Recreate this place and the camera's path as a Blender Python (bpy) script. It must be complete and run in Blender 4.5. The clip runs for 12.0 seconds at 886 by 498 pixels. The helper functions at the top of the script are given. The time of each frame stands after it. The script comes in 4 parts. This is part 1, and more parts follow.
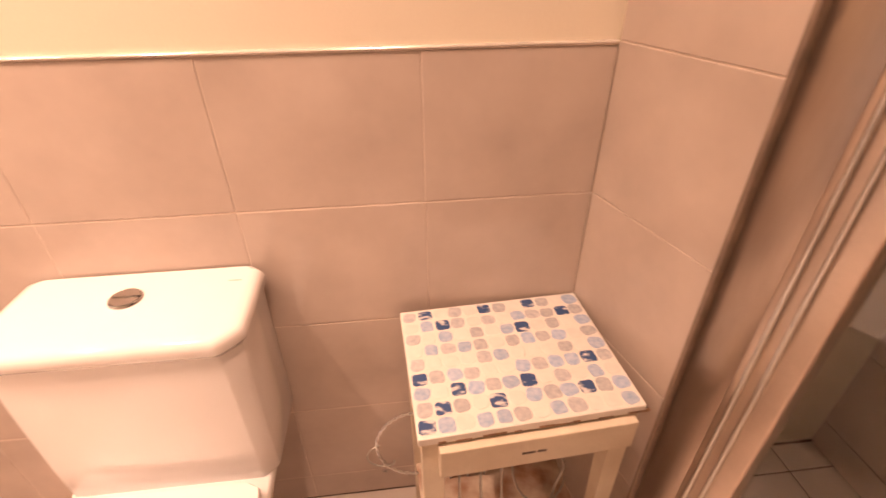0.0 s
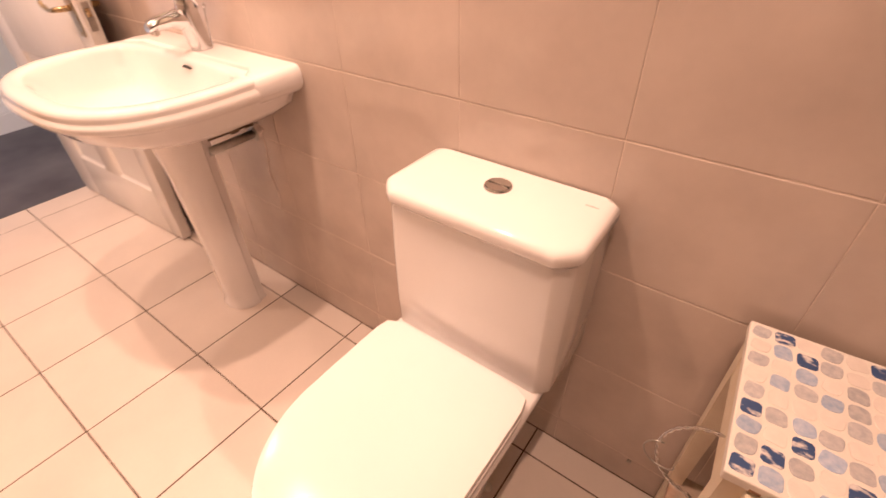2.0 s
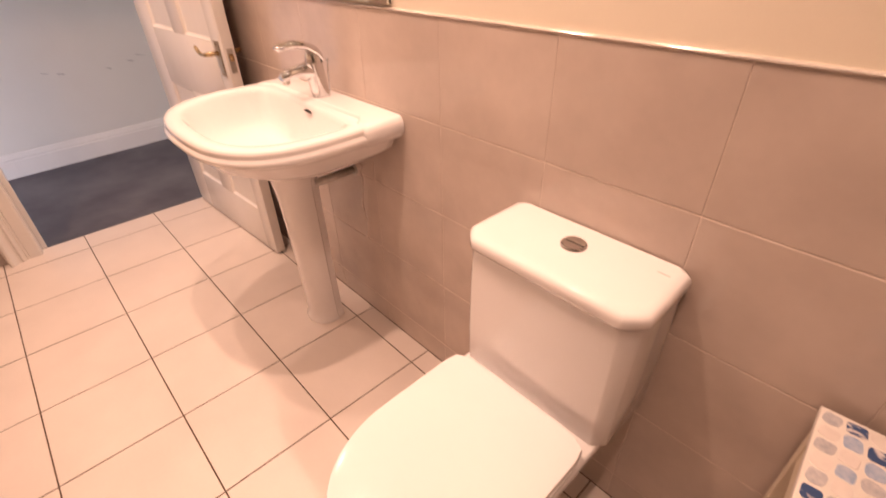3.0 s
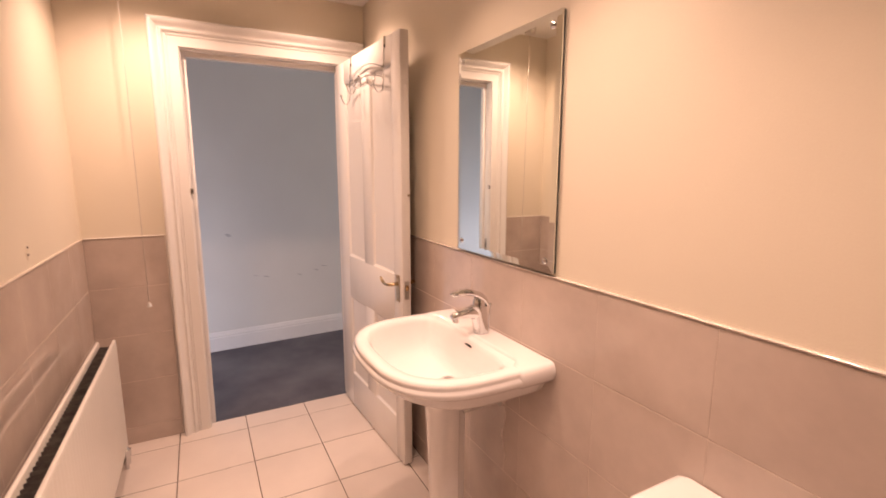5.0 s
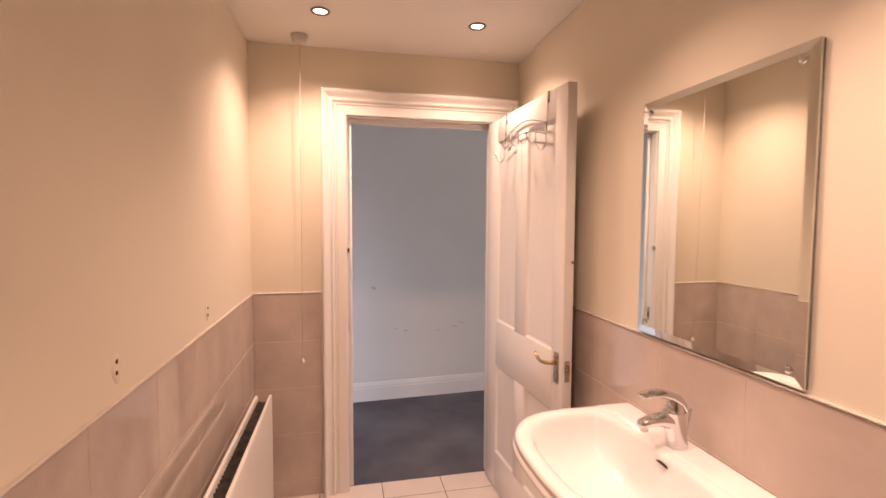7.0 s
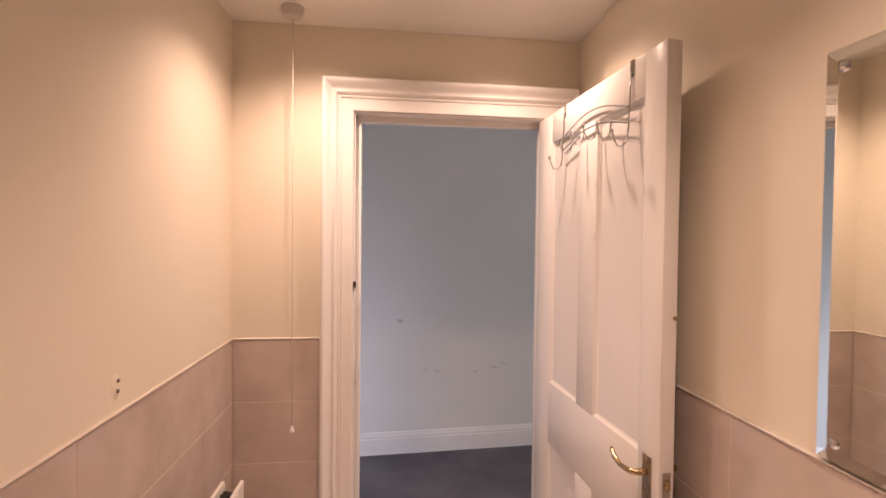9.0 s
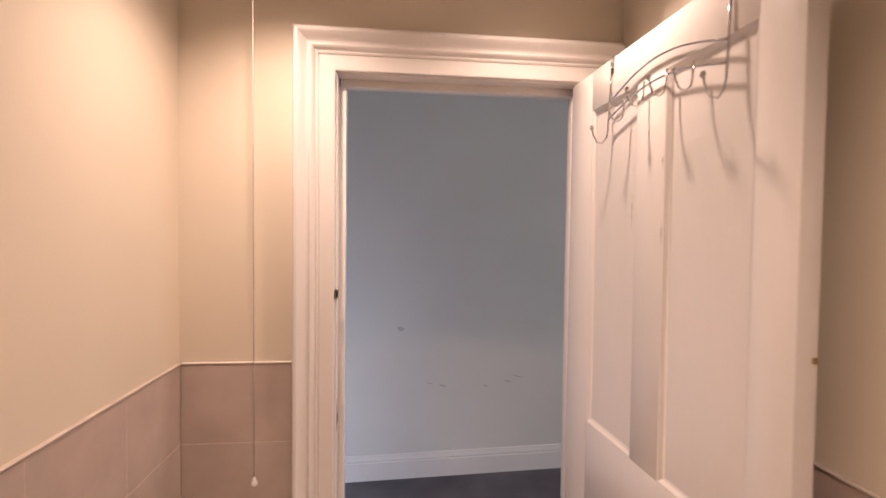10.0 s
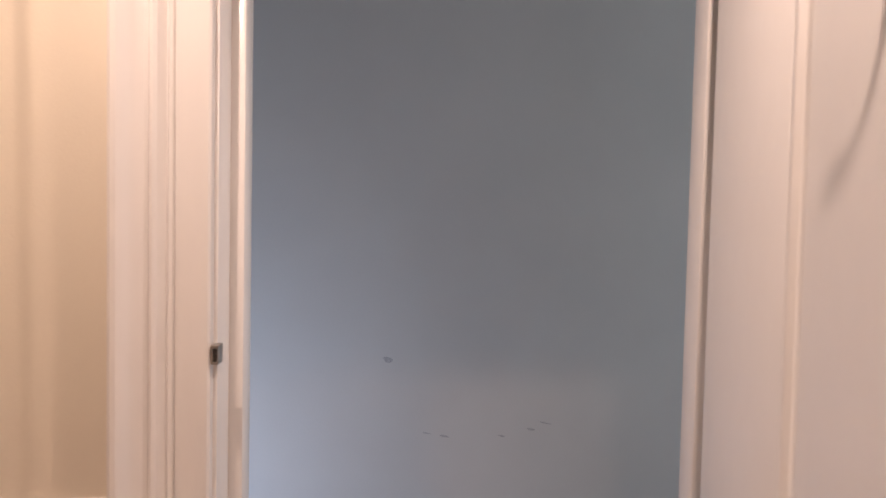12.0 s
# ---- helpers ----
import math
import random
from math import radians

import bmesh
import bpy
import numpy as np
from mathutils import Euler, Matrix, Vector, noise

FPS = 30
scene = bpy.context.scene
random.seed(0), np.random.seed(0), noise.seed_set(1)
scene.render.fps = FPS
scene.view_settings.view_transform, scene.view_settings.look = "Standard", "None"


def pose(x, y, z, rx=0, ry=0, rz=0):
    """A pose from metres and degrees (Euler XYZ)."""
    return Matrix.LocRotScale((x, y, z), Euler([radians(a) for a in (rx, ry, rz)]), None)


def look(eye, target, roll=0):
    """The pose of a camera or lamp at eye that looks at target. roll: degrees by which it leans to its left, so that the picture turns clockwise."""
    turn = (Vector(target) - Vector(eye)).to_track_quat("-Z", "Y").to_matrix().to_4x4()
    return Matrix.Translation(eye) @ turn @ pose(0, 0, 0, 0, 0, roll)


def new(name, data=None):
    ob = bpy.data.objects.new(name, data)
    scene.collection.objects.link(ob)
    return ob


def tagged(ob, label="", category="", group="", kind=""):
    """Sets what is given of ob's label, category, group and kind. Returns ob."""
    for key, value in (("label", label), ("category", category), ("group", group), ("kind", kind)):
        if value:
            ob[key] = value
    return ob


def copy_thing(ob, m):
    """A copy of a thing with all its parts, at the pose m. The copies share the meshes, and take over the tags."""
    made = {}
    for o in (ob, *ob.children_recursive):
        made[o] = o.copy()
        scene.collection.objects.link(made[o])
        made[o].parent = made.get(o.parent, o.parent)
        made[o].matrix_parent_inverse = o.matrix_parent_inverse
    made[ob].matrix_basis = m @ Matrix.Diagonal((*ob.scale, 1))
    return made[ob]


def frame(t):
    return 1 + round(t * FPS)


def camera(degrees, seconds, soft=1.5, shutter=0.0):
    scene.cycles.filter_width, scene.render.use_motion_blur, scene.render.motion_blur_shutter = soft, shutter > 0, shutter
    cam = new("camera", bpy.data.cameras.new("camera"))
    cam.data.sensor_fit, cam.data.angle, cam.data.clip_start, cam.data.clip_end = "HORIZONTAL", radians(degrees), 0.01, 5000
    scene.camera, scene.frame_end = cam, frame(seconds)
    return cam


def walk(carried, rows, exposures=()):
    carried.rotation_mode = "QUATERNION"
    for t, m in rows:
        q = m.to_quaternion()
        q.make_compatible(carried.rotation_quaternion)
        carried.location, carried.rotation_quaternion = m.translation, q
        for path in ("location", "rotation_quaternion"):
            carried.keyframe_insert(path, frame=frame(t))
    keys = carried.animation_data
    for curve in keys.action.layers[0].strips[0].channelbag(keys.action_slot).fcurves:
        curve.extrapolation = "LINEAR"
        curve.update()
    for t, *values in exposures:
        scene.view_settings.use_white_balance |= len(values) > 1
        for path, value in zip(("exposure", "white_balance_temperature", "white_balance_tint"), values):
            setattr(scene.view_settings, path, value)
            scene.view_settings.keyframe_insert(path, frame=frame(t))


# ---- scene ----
cam = camera(87.8, 12.0, soft=1.5, shutter=0.4)
PATH = [
    (0, (2.783, 0.692, 1.222), (2.961, 2.36, 0.133), -0.6),
    (0.5, (2.744, 0.702, 1.225), (2.671, 2.381, 0.141), -1.1),
    (1, (2.692, 0.696, 1.196), (2.33, 2.379, 0.177), -0.7),
    (1.5, (2.677, 0.712, 1.181), (1.896, 2.182, 0.073), -1.5),
    (2, (2.689, 0.696, 1.173), (1.733, 1.949, -0.058), -1.3),
    (2.5, (2.706, 0.671, 1.2), (1.632, 1.812, -0.042), -1.3),
    (3, (2.705, 0.643, 1.25), (1.489, 1.763, 0.124), -1.2),
    (3.5, (2.693, 0.606, 1.31), (1.317, 1.749, 0.416), -1.2),
    (5.5, (2.724, 0.469, 1.422), (0.907, 1.277, 1.202), 0.3),
    (6, (2.684, 0.449, 1.441), (0.815, 1.146, 1.289), 0.3),
    (6.5, (2.602, 0.451, 1.455), (0.682, 0.993, 1.314), 0.3),
    (7, (2.478, 0.457, 1.464), (0.526, 0.876, 1.346), 0.3),
    (7.5, (2.339, 0.473, 1.472), (0.371, 0.818, 1.374), 0.4),
    (9.5, (1.718, 0.651, 1.502), (-0.27, 0.866, 1.457), 0.7),
    (10, (1.497, 0.662, 1.499), (-0.492, 0.867, 1.443), 0.7),
    (10.5, (1.29, 0.669, 1.492), (-0.7, 0.87, 1.453), 0.8),
    (11, (1.092, 0.689, 1.476), (-0.897, 0.897, 1.444), 0.7),
    (11.5, (0.877, 0.708, 1.470), (-1.109, 0.942, 1.431), 0.8),
    (12, (0.707, 0.737, 1.489), (-1.283, 0.934, 1.434), 1.2),
]
EXPOSURES = [(0, 0.34, 7200, 12), (1.5, 0.04, 6980, 12), (2.5, -0.10, 6720, 11), (3.7, -0.32, 6640, 11), (5.5, -0.36, 6500, 10), (7.5, -0.40, 6380, 9), (9.5, -0.60, 5980, 5), (12, -0.84, 5480, 0)]
walk(cam, [(t, look(eye, aim, roll)) for t, eye, aim, roll in PATH], EXPOSURES)

# ---- light ----
world = bpy.data.worlds.new("world")
scene.world = world
world.use_nodes = True
sky = world.node_tree.nodes.new("ShaderNodeTexSky")
sky.sky_type = "NISHITA"
sky.sun_disc = False
sky.sun_elevation, sky.sun_rotation = radians(35), radians(20)
world.node_tree.links.new(sky.outputs[0], world.node_tree.nodes["Background"].inputs[0])
world.node_tree.nodes["Background"].inputs[1].default_value = 0.08

LAMP_COLOUR = (1.0, 0.635, 0.475)
LAMP_POWER = (68, 60, 66, 98, 70)   # watts, one by one
LAMP_CONE = (130, 136, 120, 94, 112)
LAMP_TILT = (8, 6, 0, 0, 0)        # degrees towards the door
HALL_POWER = 106
LOW_FILL_POWER = 26
SPOTS = [(0.415, 0.365), (0.415, 1.053), (1.42, 0.920), (1.95, 1.030), (2.72, 0.860)]

# ---- plan ----
W = 1.398          # basin wall
L = 3.125          # shower end
CEIL = 2.35
TRIM = 1.093       # top of the wall tiles
TRIM_N = 1.107
HALL_X = -1.50     # hall wall, where it faces the door
HALL_SKEW = -0.0536
HALL_Z = -0.10
HALL_Y0, HALL_Y1 = -1.6, 6.5
HALL_CEIL = 3.0
TH = 0.060         # door wall's thickness
DY0, DY1, DZ = 0.476, 1.286, 2.006   # rebate of the door lining
SY0, SY1, SZ = 0.498, 1.258, 1.982   # opening between the stops


def hall_x(y):
    """The hall wall runs slightly askew to the bathroom."""
    return HALL_X + HALL_SKEW * (y - 0.45)


# ---- materials ----
def mat(name, base, rough=0.5, metal=0.0, var=0.06, scale=3.0, fine=70.0, bump=0.02, rvar=0.08, rand=0.0, coat=0.0,
        tint=None, stretch=(1, 1, 1), detail=3.0):
    m = bpy.data.materials.new(name)
    m.use_nodes = True
    nt = m.node_tree
    b = nt.nodes["Principled BSDF"]
    geo = nt.nodes.new("ShaderNodeNewGeometry")
    mp = nt.nodes.new("ShaderNodeMapping")
    mp.inputs["Scale"].default_value = stretch
    nt.links.new(geo.outputs["Position"], mp.inputs["Vector"])
    big = nt.nodes.new("ShaderNodeTexNoise")
    big.inputs["Scale"].default_value, big.inputs["Detail"].default_value = scale, detail
    small = nt.nodes.new("ShaderNodeTexNoise")
    small.inputs["Scale"].default_value, small.inputs["Detail"].default_value = fine, 2.0
    nt.links.new(mp.outputs[0], big.inputs["Vector"])
    nt.links.new(mp.outputs[0], small.inputs["Vector"])
    ramp = nt.nodes.new("ShaderNodeMapRange")
    ramp.inputs[1].default_value, ramp.inputs[2].default_value = 0.3, 0.7
    nt.links.new(big.outputs["Fac"], ramp.inputs[0])
    mix = nt.nodes.new("ShaderNodeMix")
    mix.data_type = "RGBA"
    lo = tint or tuple(c * (1 - 2 * var) for c in base)
    mix.inputs["A"].default_value, mix.inputs["B"].default_value = (*lo, 1), (*base, 1)
    nt.links.new(ramp.outputs[0], mix.inputs["Factor"])
    last = mix.outputs["Result"]
    hsv = nt.nodes.new("ShaderNodeHueSaturation")
    value = nt.nodes.new("ShaderNodeMath")
    value.operation = "MULTIPLY_ADD"
    value.inputs[1].default_value, value.inputs[2].default_value = var, 1 - var / 2
    nt.links.new(small.outputs["Fac"], value.inputs[0])
    out_value = value.outputs[0]
    if rand:
        info = nt.nodes.new("ShaderNodeObjectInfo")
        add = nt.nodes.new("ShaderNodeMath")
        add.operation = "MULTIPLY_ADD"
        add.inputs[1].default_value = rand
        nt.links.new(info.outputs["Random"], add.inputs[0])
        nt.links.new(out_value, add.inputs[2])
        out_value = add.outputs[0]
    nt.links.new(out_value, hsv.inputs["Value"])
    nt.links.new(last, hsv.inputs["Color"])
    nt.links.new(hsv.outputs[0], b.inputs["Base Color"])
    r = nt.nodes.new("ShaderNodeMath")
    r.operation = "MULTIPLY_ADD"
    r.inputs[1].default_value, r.inputs[2].default_value = rvar, max(0.02, rough - rvar / 2)
    nt.links.new(big.outputs["Fac"], r.inputs[0])
    nt.links.new(r.outputs[0], b.inputs["Roughness"])
    b.inputs["Metallic"].default_value = metal
    b.inputs["Coat Weight"].default_value = coat
    b.inputs["Coat Roughness"].default_value = 0.05
    if bump:
        bp = nt.nodes.new("ShaderNodeBump")
        bp.inputs["Strength"].default_value, bp.inputs["Distance"].default_value = min(1.0, bump * 10), 0.002
        nt.links.new(small.outputs["Fac"], bp.inputs["Height"])
        nt.links.new(bp.outputs[0], b.inputs["Normal"])
    return m


def glass_mat(name, colour=(0.95, 0.97, 0.96)):
    m = bpy.data.materials.new(name)
    m.use_nodes = True
    b = m.node_tree.nodes["Principled BSDF"]
    b.inputs["Base Color"].default_value = (*colour, 1)
    b.inputs["Roughness"].default_value = 0.02
    b.inputs["Transmission Weight"].default_value = 1.0
    b.inputs["IOR"].default_value = 1.45
    return m


def glow_mat(name, colour, strength):
    m = bpy.data.materials.new(name)
    m.use_nodes = True
    b = m.node_tree.nodes["Principled BSDF"]
    b.inputs["Emission Color"].default_value = (*colour, 1)
    b.inputs["Emission Strength"].default_value = strength
    return m


PAINT = mat("cream wall paint", (0.768, 0.697, 0.575), 0.62, var=0.03, scale=1.6, fine=220, bump=0.012, rvar=0.12)
CEILING = mat("white ceiling paint", (0.78, 0.76, 0.72), 0.8, var=0.02, scale=1.2, fine=160, bump=0.01)
WALL_TILE = mat("beige wall tile", (0.575, 0.485, 0.432), 0.032, var=0.06, scale=6, fine=45, bump=0.0, rvar=0.02, rand=0.02,
                tint=(0.462, 0.385, 0.340), detail=9)
FLOOR_TILE = mat("cream floor tile", (0.73, 0.65, 0.60), 0.34, var=0.04, scale=5, fine=90, bump=0.004, rvar=0.05, rand=0.05)
WALL_GROUT = mat("wall grout", (0.74, 0.63, 0.56), 0.8, var=0.1, scale=12, fine=200, bump=0.05)
FLOOR_GROUT = mat("brown floor grout", (0.17, 0.115, 0.08), 0.9, var=0.25, scale=6, fine=200, bump=0.06)
TRIM_MAT = mat("glossy tile trim", (0.80, 0.74, 0.69), 0.15, 0.5, var=0.04, scale=9, fine=120, bump=0.003)
SEALANT = mat("white sealant", (0.78, 0.73, 0.68), 0.45, var=0.08, scale=20, fine=160, bump=0.02)
PAINTED_TRIM = mat("paint-smeared tile edging", (0.62, 0.545, 0.47), 0.5, var=0.10, scale=14, fine=160, bump=0.03, tint=(0.50, 0.43, 0.38))
GLOSS_WHITE = mat("white gloss woodwork", (0.80, 0.77, 0.74), 0.24, var=0.03, scale=4, fine=60, bump=0.02, rvar=0.14,
                  stretch=(1, 1, 0.25))
CERAMIC = mat("white sanitary ceramic", (0.83, 0.80, 0.795), 0.09, var=0.015, scale=4, fine=40, bump=0.0, rvar=0.05, coat=0.4)
SEAT_PLASTIC = mat("white seat plastic", (0.84, 0.815, 0.815), 0.16, var=0.015, scale=4, fine=40, bump=0.0, rvar=0.06)
CHROME = mat("chrome", (0.70, 0.70, 0.71), 0.06, 1.0, var=0.03, scale=15, fine=90, bump=0.0, rvar=0.08)
DULL_CHROME = mat("dull worn steel", (0.50, 0.48, 0.45), 0.32, 1.0, var=0.15, scale=30, fine=150, bump=0.02, rvar=0.2)
BRASS = mat("worn brass", (0.62, 0.46, 0.27), 0.26, 1.0, var=0.15, scale=40, fine=200, bump=0.01, rvar=0.2)
MIRROR = mat("mirror silver", (0.86, 0.88, 0.84), 0.015, 1.0, var=0.0, scale=2, fine=50, bump=0.0, rvar=0.0)
MIRROR_BACK = mat("dark mirror edge", (0.05, 0.055, 0.05), 0.3, var=0.1)
RAD_WHITE = mat("white radiator enamel", (0.78, 0.75, 0.70), 0.3, var=0.03, scale=4, fine=90, bump=0.008)
DARK = mat("dark grey fins", (0.20, 0.18, 0.17), 0.8, var=0.3, scale=30, fine=150, bump=0.05)
# black inlays stand for the shade inside small openings
BLACK = mat("black for shaded openings", (0.02, 0.018, 0.016), 0.6, var=0.2, scale=30)
WHITE_PLASTIC = mat("white plastic", (0.78, 0.75, 0.71), 0.4, var=0.03)
CORD = mat("white cord", (0.55, 0.50, 0.44), 0.8, var=0.1, fine=400, bump=0.05)
TABLE_PAINT = mat("chipped cream table paint", (0.74, 0.66, 0.54), 0.5, var=0.06, scale=8, fine=120, bump=0.04,
                  tint=(0.60, 0.49, 0.37))
HALL_PAINT = mat("pale grey hall paint", (0.70, 0.68, 0.64), 0.75, var=0.04, scale=1.3, fine=120, bump=0.015)
CARPET = mat("dark grey carpet", (0.165, 0.157, 0.176), 0.95, var=0.2, scale=2.6, fine=420, bump=0.1, tint=(0.082, 0.078, 0.094), detail=6)
SMUDGE = mat("grey scuff", (0.58, 0.56, 0.545), 0.8, var=0.2, scale=60)
HOLE = mat("brown plug hole", (0.14, 0.08, 0.05), 0.9, var=0.3, scale=80)
STEEL = mat("stainless frame", (0.62, 0.60, 0.57), 0.2, 1.0, var=0.06, scale=12, fine=120, bump=0.006, rvar=0.15)
GLASS = glass_mat("clear glass")
LAMP_FACE = glow_mat("lit lamp glass", (1.0, 0.90, 0.76), 14)


# ---- building helpers ----
def finish(name, bm, material, smooth=False):
    bmesh.ops.recalc_face_normals(bm, faces=bm.faces)
    me = bpy.data.meshes.new(name)
    bm.to_mesh(me)
    bm.free()
    me.materials.append(material)
    if smooth:
        me.shade_smooth()
        if smooth is not True:
            me.set_sharp_from_angle(angle=radians(smooth))
    return me


def part(name, bm, material, parent, label="", smooth=False):
    ob = new(name, finish(name, bm, material, smooth))
    ob.parent = parent
    if parent.type == "EMPTY" and "local" not in parent:
        ob.matrix_parent_inverse = Matrix.Translation(parent.location).inverted()
    return tagged(ob, label)


def single(name, bm, material, label, category, kind="", smooth=False, group=""):
    return tagged(new(name, finish(name, bm, material, smooth)), label, category, group, kind)


def thing(name, at, label, category, group="", turn=None):
    ob = new(name)
    ob.empty_display_size = 0.05
    if turn is None:
        ob.location = at
    else:
        ob["local"] = 1
        ob.matrix_basis = pose(*at, 0, 0, turn)
    return tagged(ob, label, category, group)


def box(x0, y0, z0, x1, y1, z1, bevel=0.0, seg=2, bm=None):
    bm = bm or bmesh.new()
    m = Matrix.LocRotScale(((x0 + x1) / 2, (y0 + y1) / 2, (z0 + z1) / 2), None, (x1 - x0, y1 - y0, z1 - z0))
    made = bmesh.ops.create_cube(bm, size=1, matrix=m)
    if bevel:
        edges = list({e for v in made["verts"] for e in v.link_edges})
        bmesh.ops.bevel(bm, geom=edges, offset=bevel, segments=seg, affect="EDGES", profile=0.5)
    return bm


def loft(rings, caps=(True, True), bm=None, closed=True):
    bm = bm or bmesh.new()
    grid = [[bm.verts.new(p) for p in ring] for ring in rings]
    n = len(grid[0])
    for a, b in zip(grid, grid[1:]):
        for i in range(n if closed else n - 1):
            j = (i + 1) % n
            bm.faces.new((a[i], a[j], b[j], b[i]))
    if caps[0]:
        bm.faces.new(grid[0])
    if caps[1]:
        bm.faces.new(grid[-1])
    return bm


def oval(cx, cy, a, front, back, nf, nb, z, n=72):
    """A ring round (cx, cy): a superellipse with its own depth and squareness in front and behind."""
    ring = []
    for i in range(n):
        t = 2 * math.pi * i / n
        c, s = math.cos(t), math.sin(t)
        b, e = (back, nb) if s > 0 else (front, nf)
        r = ((abs(c) / a) ** e + (abs(s) / b) ** e) ** (-1 / e)
        ring.append((cx + r * c, cy + r * s, z))
    return ring


def tube(points, radius, sides=8, bm=None, caps=True):
    pts = [Vector(p) for p in points]
    rings = []
    up = Vector((0.13, 0.21, 0.97)).normalized()
    for i, p in enumerate(pts):
        d = (pts[min(i + 1, len(pts) - 1)] - pts[max(i - 1, 0)]).normalized()
        u = up - d * up.dot(d)
        if u.length < 0.05:
            u = Vector((1, 0, 0)) - d * d.x
        u.normalize()
        up = u
        v = d.cross(u)
        r = radius[i] if isinstance(radius, (list, tuple)) else radius
        rings.append([p + (u * math.cos(2 * math.pi * k / sides) + v * math.sin(2 * math.pi * k / sides)) * r for k in range(sides)])
    return loft(rings, (caps, caps), bm)


def disc(cx, cy, rings, n=32, bm=None, axis="z"):
    """A turned body: rings of (radius, height) about an upright axis, or along y or x."""
    out = []
    for r, h in rings:
        ring = []
        for i in range(n):
            t = 2 * math.pi * i / n
            c, s = r * math.cos(t), r * math.sin(t)
            ring.append({"z": (cx + c, cy + s, h), "y": (cx + c, h, cy + s), "x": (h, cx + c, cy + s)}[axis])
        out.append(ring)
    return loft(out, (True, True), bm)


def sweep(profile, stations):
    """A closed profile [(u, v)] carried through stations, each a function (u, v) -> point."""
    return loft([[st(u, v) for u, v in profile] for st in stations])


tile_meshes = {}


def tile(w, h, t, material, edge=0.0007):
    """A slab w by h in its own x and y, t thick below z = 0, with a worn chamfer."""
    key = (round(w, 3), round(h, 3), t, material.name)
    if key not in tile_meshes:
        a, b, c, d = w / 2, h / 2, w / 2 - edge, h / 2 - edge
        rings = [[(-a, -b, -t), (a, -b, -t), (a, b, -t), (-a, b, -t)], [(-a, -b, -edge), (a, -b, -edge), (a, b, -edge), (-a, b, -edge)],
                 [(-c, -d, -edge * 0.25), (c, -d, -edge * 0.25), (c, d, -edge * 0.25), (-c, d, -edge * 0.25)],
                 [(-c + edge, -d + edge, 0), (c - edge, -d + edge, 0), (c - edge, d - edge, 0), (-c + edge, d - edge, 0)]]
        tile_meshes[key] = finish("tile", loft(rings, (False, True)), material)
    return tile_meshes[key]


def lay(parent, us, vs, frame_matrix, material, joint, t=0.006, upright=None):
    """Tiles between the joint lines us and vs, in the plane that frame_matrix sets."""
    for u0, u1 in zip(us, us[1:]):
        for v0, v1 in zip(vs, vs[1:]):
            if u1 - u0 < 0.012 or v1 - v0 < 0.012:
                continue
            ob = new("tile", tile(u1 - u0 - (joint if upright is None else upright), v1 - v0 - joint, t, material))
            ob.parent = parent
            tilt = pose(0, 0, random.uniform(-0.0003, 0.0003), random.uniform(-0.05, 0.05), random.uniform(-0.05, 0.05))
            ob.matrix_basis = frame_matrix @ Matrix.Translation(((u0 + u1) / 2, (v0 + v1) / 2, 0)) @ tilt


def lines(start, step, lo, hi):
    k = math.ceil((lo - start) / step)
    out = [lo]
    while start + k * step < hi - 0.01:
        if start + k * step > lo + 0.01:
            out.append(start + k * step)
        k += 1
    return out + [hi]


ROWS = [0.0, 0.090, 0.341, 0.589, 0.838, 1.089]

# ---- structure ----
floor = single("floor", box(-0.045, -0.1, -0.12, 4.05, W + 0.1, -0.0011), FLOOR_GROUT, "pale cream square floor tiles with brown grout", "floor", "structure")
def hall_slab(x1, z0, z1):
    plan = [(hall_x(y) - 0.14, y) for y in (HALL_Y0 - 0.1, HALL_Y1 + 0.1)] + [(x1, HALL_Y1 + 0.1), (x1, HALL_Y0 - 0.1)]
    return loft([[(x, y, z) for x, y in plan] for z in (z0, z1)])


single("floor_hall", hall_slab(-0.0455, HALL_Z - 0.1, HALL_Z), CARPET, "dark blue-grey fitted hall carpet", "carpet", "structure")
ceiling = single("ceiling", box(-TH, -0.1, CEIL, 4.05, W + 0.1, CEIL + 0.1), CEILING, "plain white painted bathroom ceiling", "ceiling", "structure")
ceiling_hall = single("ceiling_hall", hall_slab(-TH - 0.001, HALL_CEIL, HALL_CEIL + 0.1), CEILING, "plain hall ceiling", "ceiling", "structure")

# basin wall: plaster steps back a little beside the door
plan = [(-TH + 0.002, W + 0.022), (0.25, W + 0.022), (0.256, W + 0.006), (4.05, W + 0.006), (4.05, W + 0.12), (-TH + 0.002, W + 0.12)]
wall_north = single("wall_north", loft([[(x, y, -0.1) for x, y in plan], [(x, y, CEIL + 0.001) for x, y in plan]]), PAINT,
                    "cream painted wall above beige tiles", "wall", "structure")
part("grout", box(0.001, W + 0.0009, 0, L, W + 0.0225, TRIM_N - 0.003), WALL_GROUT, wall_north)
wall_south = single("wall_south", box(-TH + 0.002, -0.12, -0.1, 4.05, -0.006, CEIL + 0.001), PAINT, "cream painted wall above beige tiles", "wall", "structure")
part("grout", box(0.001, -0.0065, 0, 3.46, -0.0009, TRIM - 0.003), WALL_GROUT, wall_south)

